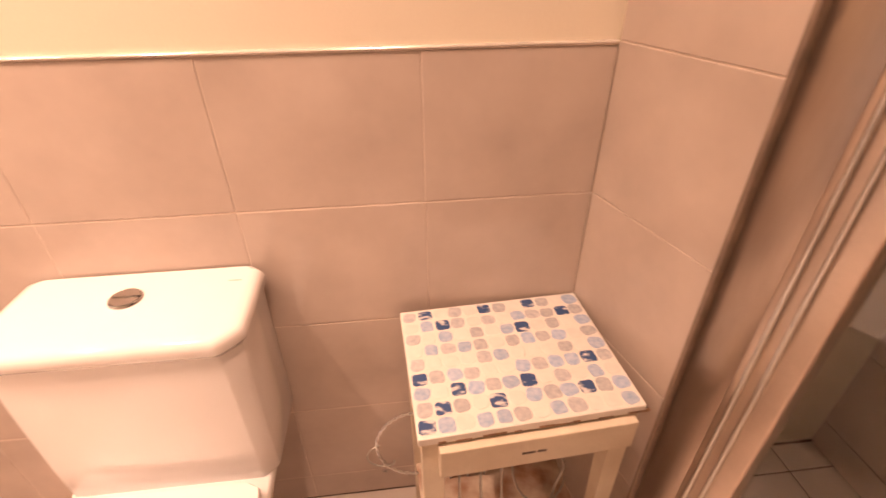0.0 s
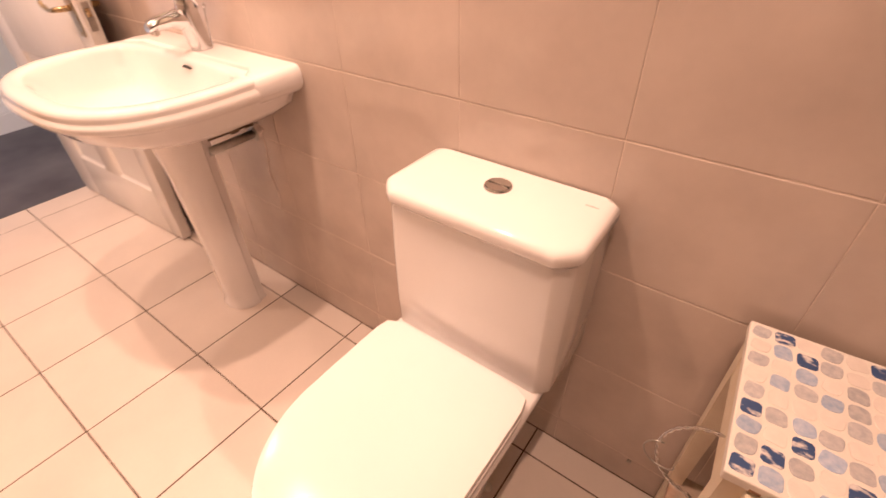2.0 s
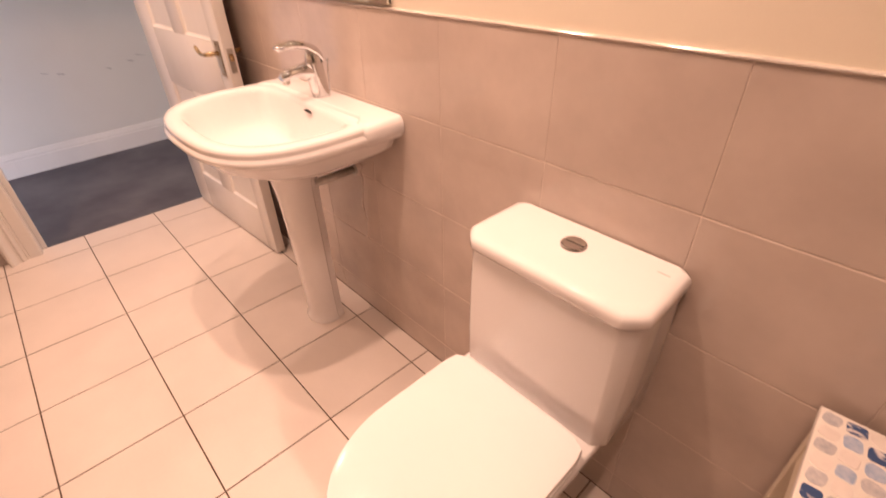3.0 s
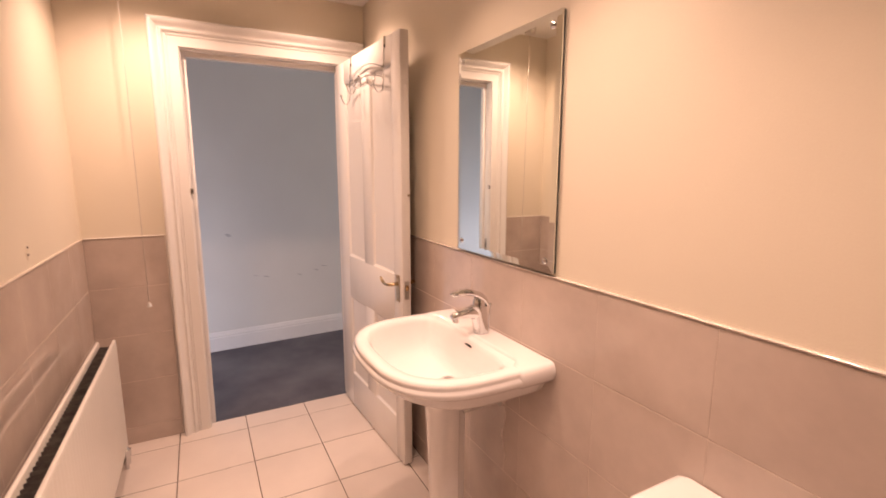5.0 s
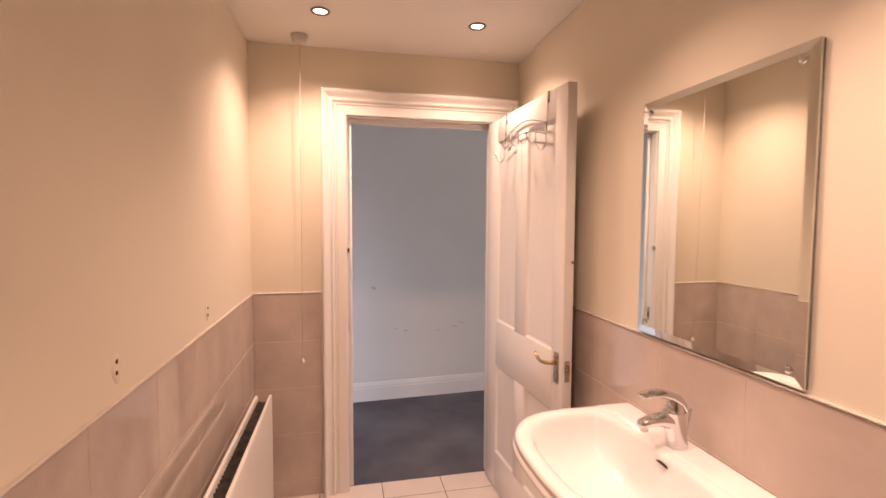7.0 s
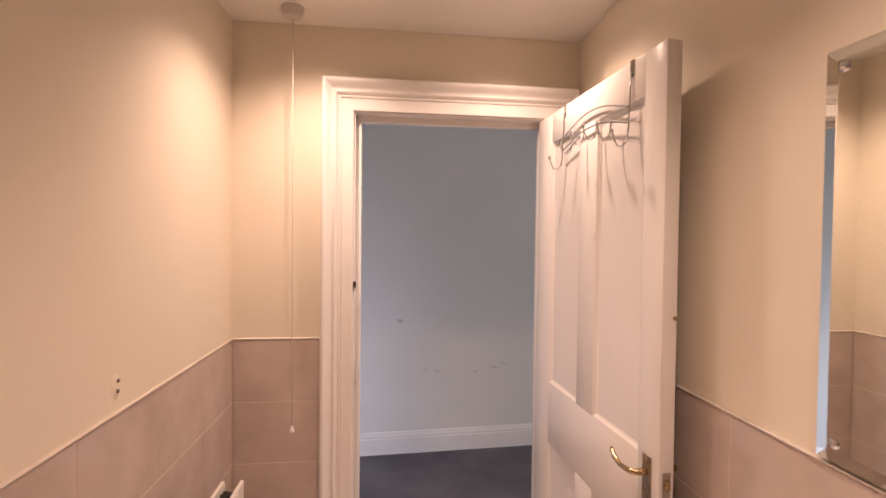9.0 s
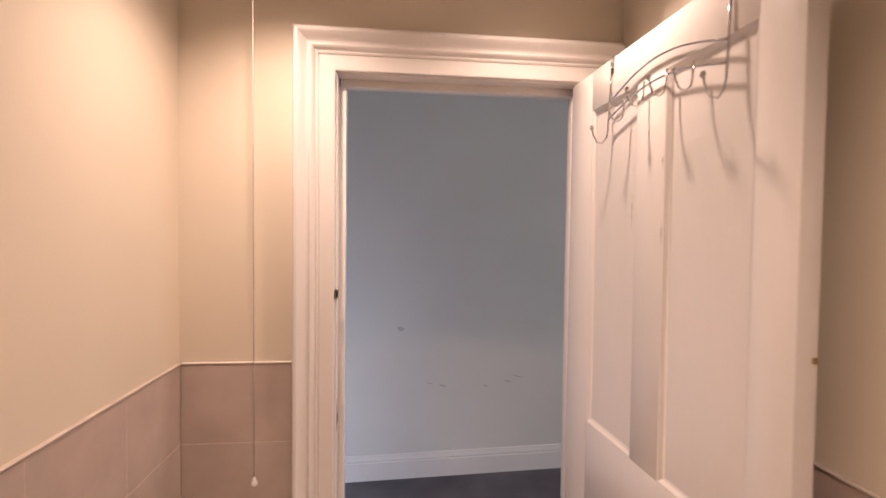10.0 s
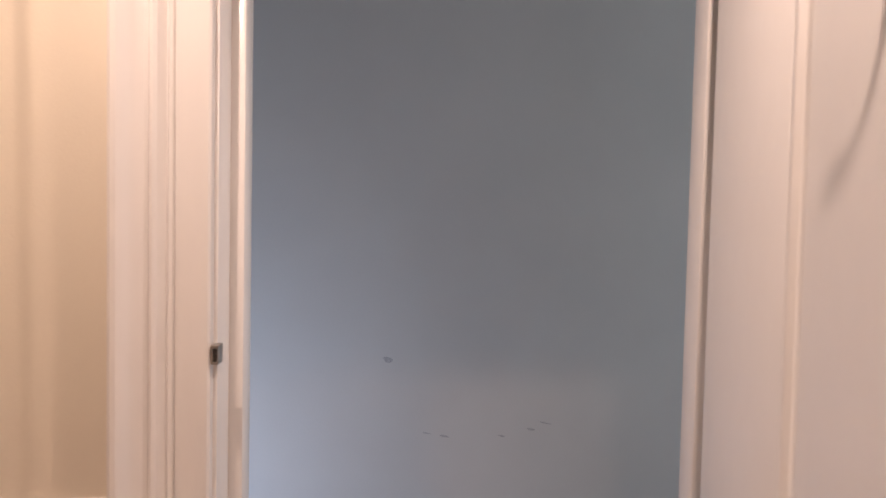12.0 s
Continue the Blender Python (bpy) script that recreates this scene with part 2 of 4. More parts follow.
# door wall with its opening
bm = bmesh.new()
for y0, z0, y1, z1 in ((-0.13, -0.1, DY0 - 0.02, CEIL), (DY1 + 0.02, -0.1, W + 0.13, CEIL), (DY0 - 0.02, DZ + 0.02, DY1 + 0.02, CEIL)):
    box(-TH + 0.003, y0, z0, -0.006, y1, z1 - 0.001, bm=bm)
wall_west = single("wall_west", bm, PAINT, "cream painted door wall above beige tiles", "wall", "structure")
part("grout", box(-0.0065, 0.0, 0, -0.0009, 0.336, TRIM - 0.003), WALL_GROUT, wall_west)
bm = bmesh.new()
# opening cut out of view for an added low fill lamp
VY0, VY1, VZ0, VZ1 = -1.0, -0.2, 0.0, 0.6
for y0, z0, y1, z1 in ((HALL_Y0 - 0.1, HALL_Z - 0.05, VY0, HALL_CEIL), (VY0, HALL_Z - 0.05, VY1, VZ0), (VY0, VZ1, VY1, HALL_CEIL), (VY1, HALL_Z - 0.05, DY0 - 0.02, HALL_CEIL),
                       (DY1 + 0.02, HALL_Z - 0.05, HALL_Y1 + 0.1, HALL_CEIL), (DY0 - 0.02, DZ + 0.02, DY1 + 0.02, HALL_CEIL)):
    box(-TH - 0.02, y0, z0, -TH + 0.002, y1, z1, bm=bm)
single("wall_hall_east", bm, HALL_PAINT, "pale painted hall wall around the doorway", "wall", "structure")

# shower end: a tiled nib that runs a little askew, then the screened alcove
NIB = pose(L, W, 0, 0, 0, -75.6)      # along the nib, outward behind it, up
wall_east = single("wall_east", box(-0.005, 0.006, -0.1, 0.262, 0.09, CEIL), PAINT, "tiled nib wall beside the shower", "wall", "structure")
wall_east.matrix_basis = NIB
part("grout", box(0.0, 0.0009, 0, 0.261, 0.0065, CEIL - 0.002), WALL_GROUT, wall_east)
wall_shower = single("wall_shower", box(3.95, -0.1, -0.1, 4.06, W + 0.1, CEIL), WALL_GROUT, "beige tiled shower back wall", "wall", "structure")

# hall shell, with an unseen window assumed at its far end
plan = [(hall_x(y) + d, y) for y, d in ((HALL_Y0 - 0.1, 0), (HALL_Y1 + 0.1, 0), (HALL_Y1 + 0.1, -0.14), (HALL_Y0 - 0.1, -0.14))]
hall_wall = single("wall_hall_west", loft([[(x, y, z) for x, y in plan] for z in (HALL_Z - 0.05, HALL_CEIL)]), HALL_PAINT, "pale grey painted hall wall with scuffs", "wall", "structure")
single("wall_hall_south", box(HALL_X - 0.01, HALL_Y0 - 0.12, HALL_Z - 0.05, -TH - 0.01, HALL_Y0, HALL_CEIL), HALL_PAINT, "pale painted hall end wall", "wall", "structure")
bm = bmesh.new()
WX0, WX1, WZ0, WZ1 = -1.35, -0.35, 0.05, 1.25
for x0, z0, x1, z1 in ((HALL_X - 0.42, HALL_Z, WX0, HALL_CEIL), (WX1, HALL_Z, -TH - 0.015, HALL_CEIL), (WX0, HALL_Z, WX1, WZ0), (WX0, WZ1, WX1, HALL_CEIL)):
    box(x0, HALL_Y1, z0, x1, HALL_Y1 + 0.12, z1, bm=bm)
single("wall_hall_north", bm, HALL_PAINT, "pale painted hall end wall with an assumed window", "wall", "structure")
window_1 = tagged(new("window_1"), "white framed hall window, assumed out of view", "window", "", "structure")
window_1.location = ((WX0 + WX1) / 2, HALL_Y1 + 0.06, WZ0)
bm = bmesh.new()
for x0, z0, x1, z1 in ((WX0, WZ0, WX0 + 0.05, WZ1), (WX1 - 0.05, WZ0, WX1, WZ1), (WX0 + 0.05, WZ0, WX1 - 0.05, WZ0 + 0.05), (WX0 + 0.05, WZ1 - 0.05, WX1 - 0.05, WZ1), (-0.87, WZ0 + 0.05, -0.83, WZ1 - 0.05)):
    box(x0, HALL_Y1 + 0.05, z0, x1, HALL_Y1 + 0.09, z1, 0.004, bm=bm)
part("window_frame", bm, GLOSS_WHITE, window_1)
for x0, x1 in ((WX0 + 0.05, -0.87), (-0.83, WX1 - 0.05)):
    pane = part("pane", box(x0, HALL_Y1 + 0.067, WZ0 + 0.05, x1, HALL_Y1 + 0.071, WZ1 - 0.05), GLASS, window_1)
    pane.visible_shadow = False
# lamp in the assumed window, placed for an even daylight along the hall
lamp = bpy.data.lights.new("window_daylight", "AREA")
lamp.shape, lamp.size, lamp.size_y = "RECTANGLE", WX1 - WX0 - 0.1, WZ1 - WZ0 - 0.1
lamp.energy, lamp.color = HALL_POWER, (1.0, 0.93, 0.96)
new("window_daylight", lamp).matrix_basis = look(((WX0 + WX1) / 2, HALL_Y1 + 0.04, (WZ0 + WZ1) / 2), ((WX0 + WX1) / 2, 0, (WZ0 + WZ1) / 2))

# added frame and lamp, unseen: they brighten the lower part of the hall wall
window_2 = tagged(new("window_2"), "added low hall opening for a fill light, out of view", "window", "", "structure")
window_2.location = (-TH, (VY0 + VY1) / 2, VZ0)
bm = bmesh.new()
for y0, z0, y1, z1 in ((VY0, VZ0, VY0 + 0.05, VZ1), (VY1 - 0.05, VZ0, VY1, VZ1), (VY0 + 0.05, VZ0, VY1 - 0.05, VZ0 + 0.05), (VY0 + 0.05, VZ1 - 0.05, VY1 - 0.05, VZ1)):
    box(-TH - 0.016, y0, z0, -TH - 0.002, y1, z1, 0.003, bm=bm)
part("window_frame", bm, GLOSS_WHITE, window_2)
pane = part("pane", box(-TH - 0.008, VY0 + 0.05, VZ0 + 0.05, -TH - 0.004, VY1 - 0.05, VZ1 - 0.05), GLASS, window_2)
pane.visible_shadow = False
lamp = bpy.data.lights.new("low_fill_light", "AREA")
lamp.shape, lamp.size, lamp.size_y = "RECTANGLE", VY1 - VY0 - 0.1, VZ1 - VZ0 - 0.1
lamp.energy, lamp.color = LOW_FILL_POWER, (0.80, 0.80, 1.0)
new("low_fill_light", lamp).matrix_basis = look((-TH - 0.012, (VY0 + VY1) / 2, (VZ0 + VZ1) / 2), (-2, (VY0 + VY1) / 2, (VZ0 + VZ1) / 2))

# tile trims
bead = [(0.0, 0.001), (0.0045, 0.0013), (0.006, 0.002), (0.0065, 0.0033), (0.006, 0.0045), (0.0045, 0.0055), (0.0, 0.0058), (-0.006, 0.0058), (-0.006, 0.001)]
single("trim_north", sweep(bead, [lambda u, v, x=x: (x, W - u + 0.003, TRIM_N + v - 0.004) for x in (0.001, L - 0.001)]), TRIM_MAT, "glossy tile edging bead", "trim", "structure", smooth=40)
single("trim_south", sweep(bead, [lambda u, v, x=x: (x, u - 0.003, TRIM + v - 0.004) for x in (0.001, 3.455)]), PAINTED_TRIM, "painted tile edging bead", "trim", "structure", smooth=40)
single("trim_west", sweep(bead, [lambda u, v, y=y: (u - 0.003, y, TRIM + v - 0.004) for y in (0.004, 0.342)]), SEALANT, "white sealant along the tile tops", "trim", "structure", smooth=40)
single("trim_west_upright", box(-0.006, 0.3365, 0.0, 0.004, 0.3415, TRIM - 0.006, 0.0015), SEALANT, "upright tile edging strip", "trim", "structure")

# door lining, architrave
lining = tagged(new("door_frame"), "white gloss door lining and moulded architrave", "door frame", "", "structure")
lining.location = (0, DY0, 0)
for y0, y1, s in ((DY0 - 0.02, DY0, 1), (DY1, DY1 + 0.02, -1)):
    part("jamb", box(-TH - 0.021, y0, -0.0975, 0.004, y1, DZ + 0.02, 0.002), GLOSS_WHITE, lining, smooth=30)
part("head", box(-TH - 0.021, DY0, DZ, 0.004, DY1, DZ + 0.02, 0.002), GLOSS_WHITE, lining, smooth=30)
part("stop", box(-TH - 0.019, DY0 - 0.001, 0.0, -0.042, SY0, SZ, 0.003), GLOSS_WHITE, lining, smooth=30)
part("stop", box(-TH - 0.019, SY1, 0.0, -0.042, DY1 + 0.001, SZ, 0.003), GLOSS_WHITE, lining, smooth=30)
part("stop", box(-TH - 0.0185, SY0 - 0.02, SZ - 0.0005, -0.0425, SY1 + 0.02, DZ + 0.001, 0.003), GLOSS_WHITE, lining, smooth=30)
arch = [(0.0, -0.004), (0.0, 0.016), (0.003, 0.0185), (0.046, 0.0185), (0.0472, 0.0150), (0.0495, 0.0150), (0.051, 0.0195), (0.0555, 0.0215),
        (0.0575, 0.0185), (0.0600, 0.0185), (0.063, 0.0235), (0.067, 0.0300), (0.072, 0.0330), (0.077, 0.0305), (0.080, 0.0265), (0.086, 0.0275), (0.096, 0.0350), (0.103, 0.0450),
        (0.110, 0.0495), (0.117, 0.0500), (0.122, 0.0470), (0.125, 0.0410), (0.125, -0.004)]
a0, a1, az = DY0 - 0.006, DY1 + 0.006, DZ + 0.006
for name, stations in (("architrave", [lambda u, v: (v, a0 - u, 0.0), lambda u, v: (v, a0 - u, az + u)]),
                       ("architrave", [lambda u, v: (v, a0 - u, az + u), lambda u, v: (v, min(a1 + u, W - 0.0003 * u), az + u)]),
                       ("architrave", [lambda u, v: (v, min(a1 + u, W - 0.0003 * u), az + u), lambda u, v: (v, min(a1 + u, W - 0.0003 * u), 0.0)])):
    part(name, sweep(arch, stations), GLOSS_WHITE, lining, smooth=25)
keep = part("latch_keep", box(0.003, DY0 - 0.004, 1.297, 0.0205, DY0 + 0.0076, 1.325, 0.0012), DULL_CHROME, lining, "worn steel latch keep")
part("hole", box(0.0200, DY0 - 0.0005, 1.3015, 0.0210, DY0 + 0.0055, 1.3205), BLACK, keep)
keep = part("lock_keep", box(-0.034, DY0 - 0.001, 0.862, -0.010, DY0 + 0.0016, 0.945, 0.0006), DULL_CHROME, lining, "worn brass lock keep")
part("hole", box(-0.028, DY0 + 0.0012, 0.885, -0.016, DY0 + 0.0022, 0.915), BLACK, keep)

# hall skirting
skirt = [(-0.004, HALL_Z), (0.018, HALL_Z), (0.018, HALL_Z + 0.115), (0.014, HALL_Z + 0.119), (0.014, HALL_Z + 0.125), (0.016, HALL_Z + 0.128), (0.014, HALL_Z + 0.140),
         (0.009, HALL_Z + 0.150), (0.009, HALL_Z + 0.156), (0.006, HALL_Z + 0.162), (-0.004, HALL_Z + 0.164)]
single("baseboard_hall", sweep(skirt, [lambda u, v, y=y: (hall_x(y) + u, y, v) for y in (HALL_Y0, HALL_Y1)]), GLOSS_WHITE, "tall white moulded skirting board", "skirting board", "structure", smooth=30)
for y, z, dy, dz in ((0.70, 0.888, 0.022, 0.014), (0.895, 0.522, 0.020, 0.004), (0.985, 0.503, 0.024, 0.006), (1.275, 0.490, 0.020, 0.004), (1.425, 0.518, 0.022, 0.006), (1.500, 0.548, 0.034, 0.003)):
    ring = [(hall_x(y + dy * math.cos(k)) + 0.0006, y + dy * math.cos(k) * (1 + 0.3 * math.sin(3 * k + y * 9)), z + dz * math.sin(k) - 0.25 * dy * math.cos(k)) for k in np.linspace(0, 2 * math.pi, 14)[:-1]]
    bm = bmesh.new()
    bm.faces.new([bm.verts.new(p) for p in ring])
    part("scuff", bm, SMUDGE, hall_wall)

# ---- downlights ----
# the dark that the chrome ring reflects is put into its colour
BEZEL = mat("chrome bezel with its dark reflection painted in", (0.24, 0.21, 0.19), 0.35, 1.0, var=0.1, scale=40)
def downlight():
    t = thing("downlight", (0, 0, 0), "recessed ceiling downlight with a chrome bezel, lit", "downlight", "ceiling downlights", 0)
    part("bezel", loft([[(r * math.cos(2 * math.pi * i / 32), r * math.sin(2 * math.pi * i / 32), z) for i in range(32)]
                        for r, z in ((0.040, -0.0002), (0.0405, -0.003), (0.037, -0.006), (0.031, -0.006), (0.028, -0.003), (0.027, 0.004))], (False, False)), BEZEL, t, "chrome bezel ring, dark reflection in its colour", True)
    part("lamp", disc(0, 0, ((0.027, 0.0015), (0.027, -0.0005), (0.022, -0.002), (0.012, -0.003))), LAMP_FACE, t, "bright halogen lamp face", True)
    return t


first = downlight()
first.matrix_basis = pose(*SPOTS[0], CEIL)
for i, (x, y) in enumerate(SPOTS):
    if i:
        copy_thing(first, pose(x, y, CEIL))
    spot = bpy.data.lights.new("downlight_beam", "SPOT")
    spot.energy, spot.color, spot.spot_size, spot.spot_blend, spot.shadow_soft_size = LAMP_POWER[i], LAMP_COLOUR, radians(LAMP_CONE[i]), 1.0, 0.026
    new("downlight_beam", spot).matrix_basis = pose(x, y, CEIL - 0.030, 0, LAMP_TILT[i], 0)

# ---- pull cord ----
GREYISH_PLASTIC = mat("greyish white plastic", (0.58, 0.54, 0.50), 0.45, var=0.06)
t = thing("pull_cord", (0.13, 0.254, CEIL), "white ceiling pull cord switch with acorn pull", "light switch")
part("switch_box", disc(0.13, 0.254, ((0.040, CEIL), (0.040, CEIL - 0.012), (0.034, CEIL - 0.034), (0.028, CEIL - 0.038), (0.006, CEIL - 0.042)), 28), GREYISH_PLASTIC, t, "round greyish white switch housing", 40)
part("cord", tube([(0.13, 0.254, CEIL - 0.04), (0.115, 0.252, 1.7), (0.102, 0.250, 1.2), (0.095, 0.249, 0.768)], 0.0016, 6), CORD, t, "thin white cord", True)
part("acorn", disc(0.095, 0.249, ((0.003, 0.774), (0.0045, 0.771), (0.0065, 0.764), (0.0105, 0.755), (0.0095, 0.751), (0.004, 0.7495)), 16), WHITE_PLASTIC, t, "white plastic acorn pull", True)

# ---- door leaf, standing open ----
LW, LT = 0.838, 0.042
door = thing("door_1", (0.0, 1.2435, 0.008), "white four-panel wooden door, standing open", "door", turn=3.3)
S0, S1, S2, S3 = 0.142, 0.382, 0.496, 0.748
Z = (0.205, 0.685, 0.925, 1.880, 1.992)
for a, b, z0, z1 in ((0, S0, 0, Z[4]), (S3, LW, 0, Z[4])):
    part("stile", box(a, 0, z0, b, LT, z1, 0.003), GLOSS_WHITE, door, smooth=30)
for z0, z1 in ((0.0, Z[0]), (Z[1], Z[2]), (Z[3], Z[4])):
    part("rail", box(S0 - 0.001, 0.0003, z0, S3 + 0.001, LT - 0.0003, z1, 0.0015), GLOSS_WHITE, door, smooth=30)
for z0, z1 in ((Z[0], Z[1]), (Z[2], Z[3])):
    part("muntin", box(S1, 0.0004, z0 - 0.002, S2, LT - 0.0004, z1 + 0.002, 0.0015), GLOSS_WHITE, door, smooth=30)
    for a, b in ((S0, S1), (S2, S3)):
        part("panel", box(a - 0.002, 0.0115, z0 - 0.002, b + 0.002, LT - 0.0115, z1 + 0.002), GLOSS_WHITE, door)
        for y0, y1 in ((0.0006, 0.0118), (LT - 0.0006, LT - 0.0118)):
            arc = [(k, y0 + (y1 - y0) * d) for k, d in ((-0.001, 0.0), (0.0015, 0.02), (0.004, 0.20), (0.0085, 0.55), (0.0125, 0.86), (0.0145, 0.90), (0.016, 1.0))]
            ring = [[(a + k, y, z0 + k), (b - k, y, z0 + k), (b - k, y, z1 - k), (a + k, y, z1 - k)] for k, y in arc]
            part("moulding", loft(ring, (False, False)), GLOSS_WHITE, door, smooth=40)
# lever handles, lock
PLATE = mat("worn plated brass", (0.50, 0.40, 0.28), 0.34, 1.0, var=0.2, scale=50, fine=200, bump=0.02, rvar=0.2)
for side, y in ((-1, 0.0), (1, LT)):
    plate = part("handle_plate", box(0.774, min(y, y + side * 0.004), 0.808, 0.809, max(y, y + side * 0.004), 0.935, 0.0015), PLATE, door, "worn brass backplate")
    part("lever", tube([(0.792, y, 0.893), (0.792, y + side * 0.018, 0.893), (0.791, y + side * 0.036, 0.893), (0.780, y + side * 0.043, 0.892), (0.757, y + side * 0.043, 0.888), (0.732, y + side * 0.043, 0.887), (0.707, y + side * 0.043, 0.895), (0.689, y + side * 0.041, 0.905), (0.684, y + side * 0.040, 0.912)],
                       [0.009, 0.009, 0.0085, 0.008, 0.0065, 0.0065, 0.0075, 0.007, 0.003], 12), BRASS, plate, "scrolled brass lever", True)
    part("screw", disc(0.792, 0.925, ((0.0035, y + side * 0.003), (0.0035, y + side * 0.005), (0.002, y + side * 0.0055)), 12, axis="y"), BRASS, plate)
    part("screw", disc(0.792, 0.818, ((0.0035, y + side * 0.003), (0.0035, y + side * 0.005), (0.002, y + side * 0.0055)), 12, axis="y"), BRASS, plate)
face = part("lock_face", box(LW - 0.001, 0.010, 0.825, LW + 0.0015, 0.032, 0.910, 0.0005), DULL_CHROME, door, "steel lock faceplate")
part("bolt", box(LW, 0.014, 0.868, LW + 0.009, 0.028, 0.892, 0.002), BRASS, face)
part("latch", box(LW - 0.001, 0.030, 1.295, LW + 0.003, 0.038, 1.305, 0.0005), BRASS, door, "small brass latch pin")

MARK = mat("rubbed door mark", (0.67, 0.63, 0.60), 0.5, var=0.15, scale=60)
for u, z, w, hgt, y in ((0.350, 1.560, 0.004, 0.050, 0.0112), (0.490, 1.668, 0.0038, 0.012, -0.0001), (0.490, 1.50, 0.003, 0.020, -0.0001)):
    ring = [(u + w * math.cos(k) * (1 + 0.4 * math.sin(3 * k)), y, z + hgt * math.sin(k)) for k in np.linspace(0, 2 * math.pi, 15)[:-1]]
    bm = bmesh.new()
    bm.faces.new([bm.verts.new(p) for p in ring])
    part("scuff", bm, MARK, door)

# ---- over-door hook rack ----
rack = thing("hook_rack", (0.0, 1.2435, 0.008), "chrome wire over-door rack with curved hooks", "hook rack", turn=3.3)
H0, H1, TOPZ = 0.258, 0.688, 1.9925
for i, a in enumerate((H0, H1)):
    strap = part("strap", box(a - 0.009, -0.0022, TOPZ - 0.045, a + 0.009, -0.0006, TOPZ + 0.0022, 0.0005), CHROME, rack, "flat over-door bracket")
    part("saddle", box(a - 0.009, -0.0022, TOPZ + 0.0006, a + 0.009, LT + 0.002, TOPZ + 0.0022, 0.0005), CHROME, strap)
    part("upright", tube([(a, -0.004, TOPZ - 0.03), (a, -0.006, TOPZ - 0.10), (a, -0.010, TOPZ - 0.20), (a, -0.014, TOPZ - 0.222), (a, -0.026, TOPZ - 0.238), (a, -0.042, TOPZ - 0.236), (a, -0.054, TOPZ - 0.216), (a, -0.058, TOPZ - 0.200)], 0.0026, 10), CHROME, rack, smooth=True)
    part("ball", disc(a, -0.0585, ((0.001, TOPZ - 0.204), (0.0045, TOPZ - 0.202), (0.006, TOPZ - 0.197), (0.0045, TOPZ - 0.192), (0.001, TOPZ - 0.190)), 12), CHROME, rack, smooth=True)
for z, rise in ((TOPZ - 0.128, 0.048), (TOPZ - 0.172, 0.040)):
    part("rail", tube([(H0 + (H1 - H0) * k / 16, -0.010, z + rise * math.sin(math.pi * k / 16)) for k in range(17)], 0.0027, 10), CHROME, rack, "arched wire rail", True)
for k in (1, 2, 3, 4):
    f = k / 5
    a, z = H0 + (H1 - H0) * f, TOPZ - 0.172 + 0.040 * math.sin(math.pi * f)
    part("hook", tube([(a, -0.013, z + 0.012), (a, -0.014, z - 0.02), (a, -0.018, z - 0.040), (a, -0.030, z - 0.050), (a, -0.045, z - 0.045), (a, -0.054, z - 0.026), (a, -0.057, z - 0.014)], 0.0024, 10), CHROME, rack, smooth=True)
    part("ball", disc(a, -0.0572, ((0.001, z - 0.017), (0.0045, z - 0.015), (0.006, z - 0.010), (0.0045, z - 0.005), (0.001, z - 0.003)), 12), CHROME, rack, smooth=True)

# ---- mirror ----
MX0, MX1, MZ0, MZ1 = 1.162, 1.718, 1.116, 1.838
t = thing("wall_mirror", ((MX0 + MX1) / 2, W, MZ0), "rectangular frameless mirror with polished sloping edges", "mirror")
yb, yf = W - 0.004, W - 0.010
part("backing", box(MX0 + 0.002, yb, MZ0 + 0.002, MX1 - 0.002, W + 0.004, MZ1 - 0.002), MIRROR_BACK, t, "dark mirror backing")
ring = [[(MX0 + k, y, MZ0 + k), (MX1 - k, y, MZ0 + k), (MX1 - k, y, MZ1 - k), (MX0 + k, y, MZ1 - k)] for k, y in ((0, yb - 0.0004), (0, yf + 0.0026), (0.0215, yf))]
part("glass", loft(ring, (True, True)), MIRROR, t, "bevelled silvered glass")
for x in (MX0 + 0.035, MX1 - 0.035):
    for z in (MZ0 + 0.035, MZ1 - 0.035):
        part("screw_cap", disc(x, z, ((0.010, yf + 0.0005), (0.010, yf - 0.002), (0.007, yf - 0.005), (0.003, yf - 0.006)), 18, axis="y"), CHROME, t, "domed chrome screw cap", 50)

# ---- basin ----
BX, BY = 1.417, 1.212
basin = thing("pedestal_basin", (BX, BY, 0), "white ceramic pedestal wash basin with moulded rim", "basin")
BK = W - BY - 0.001
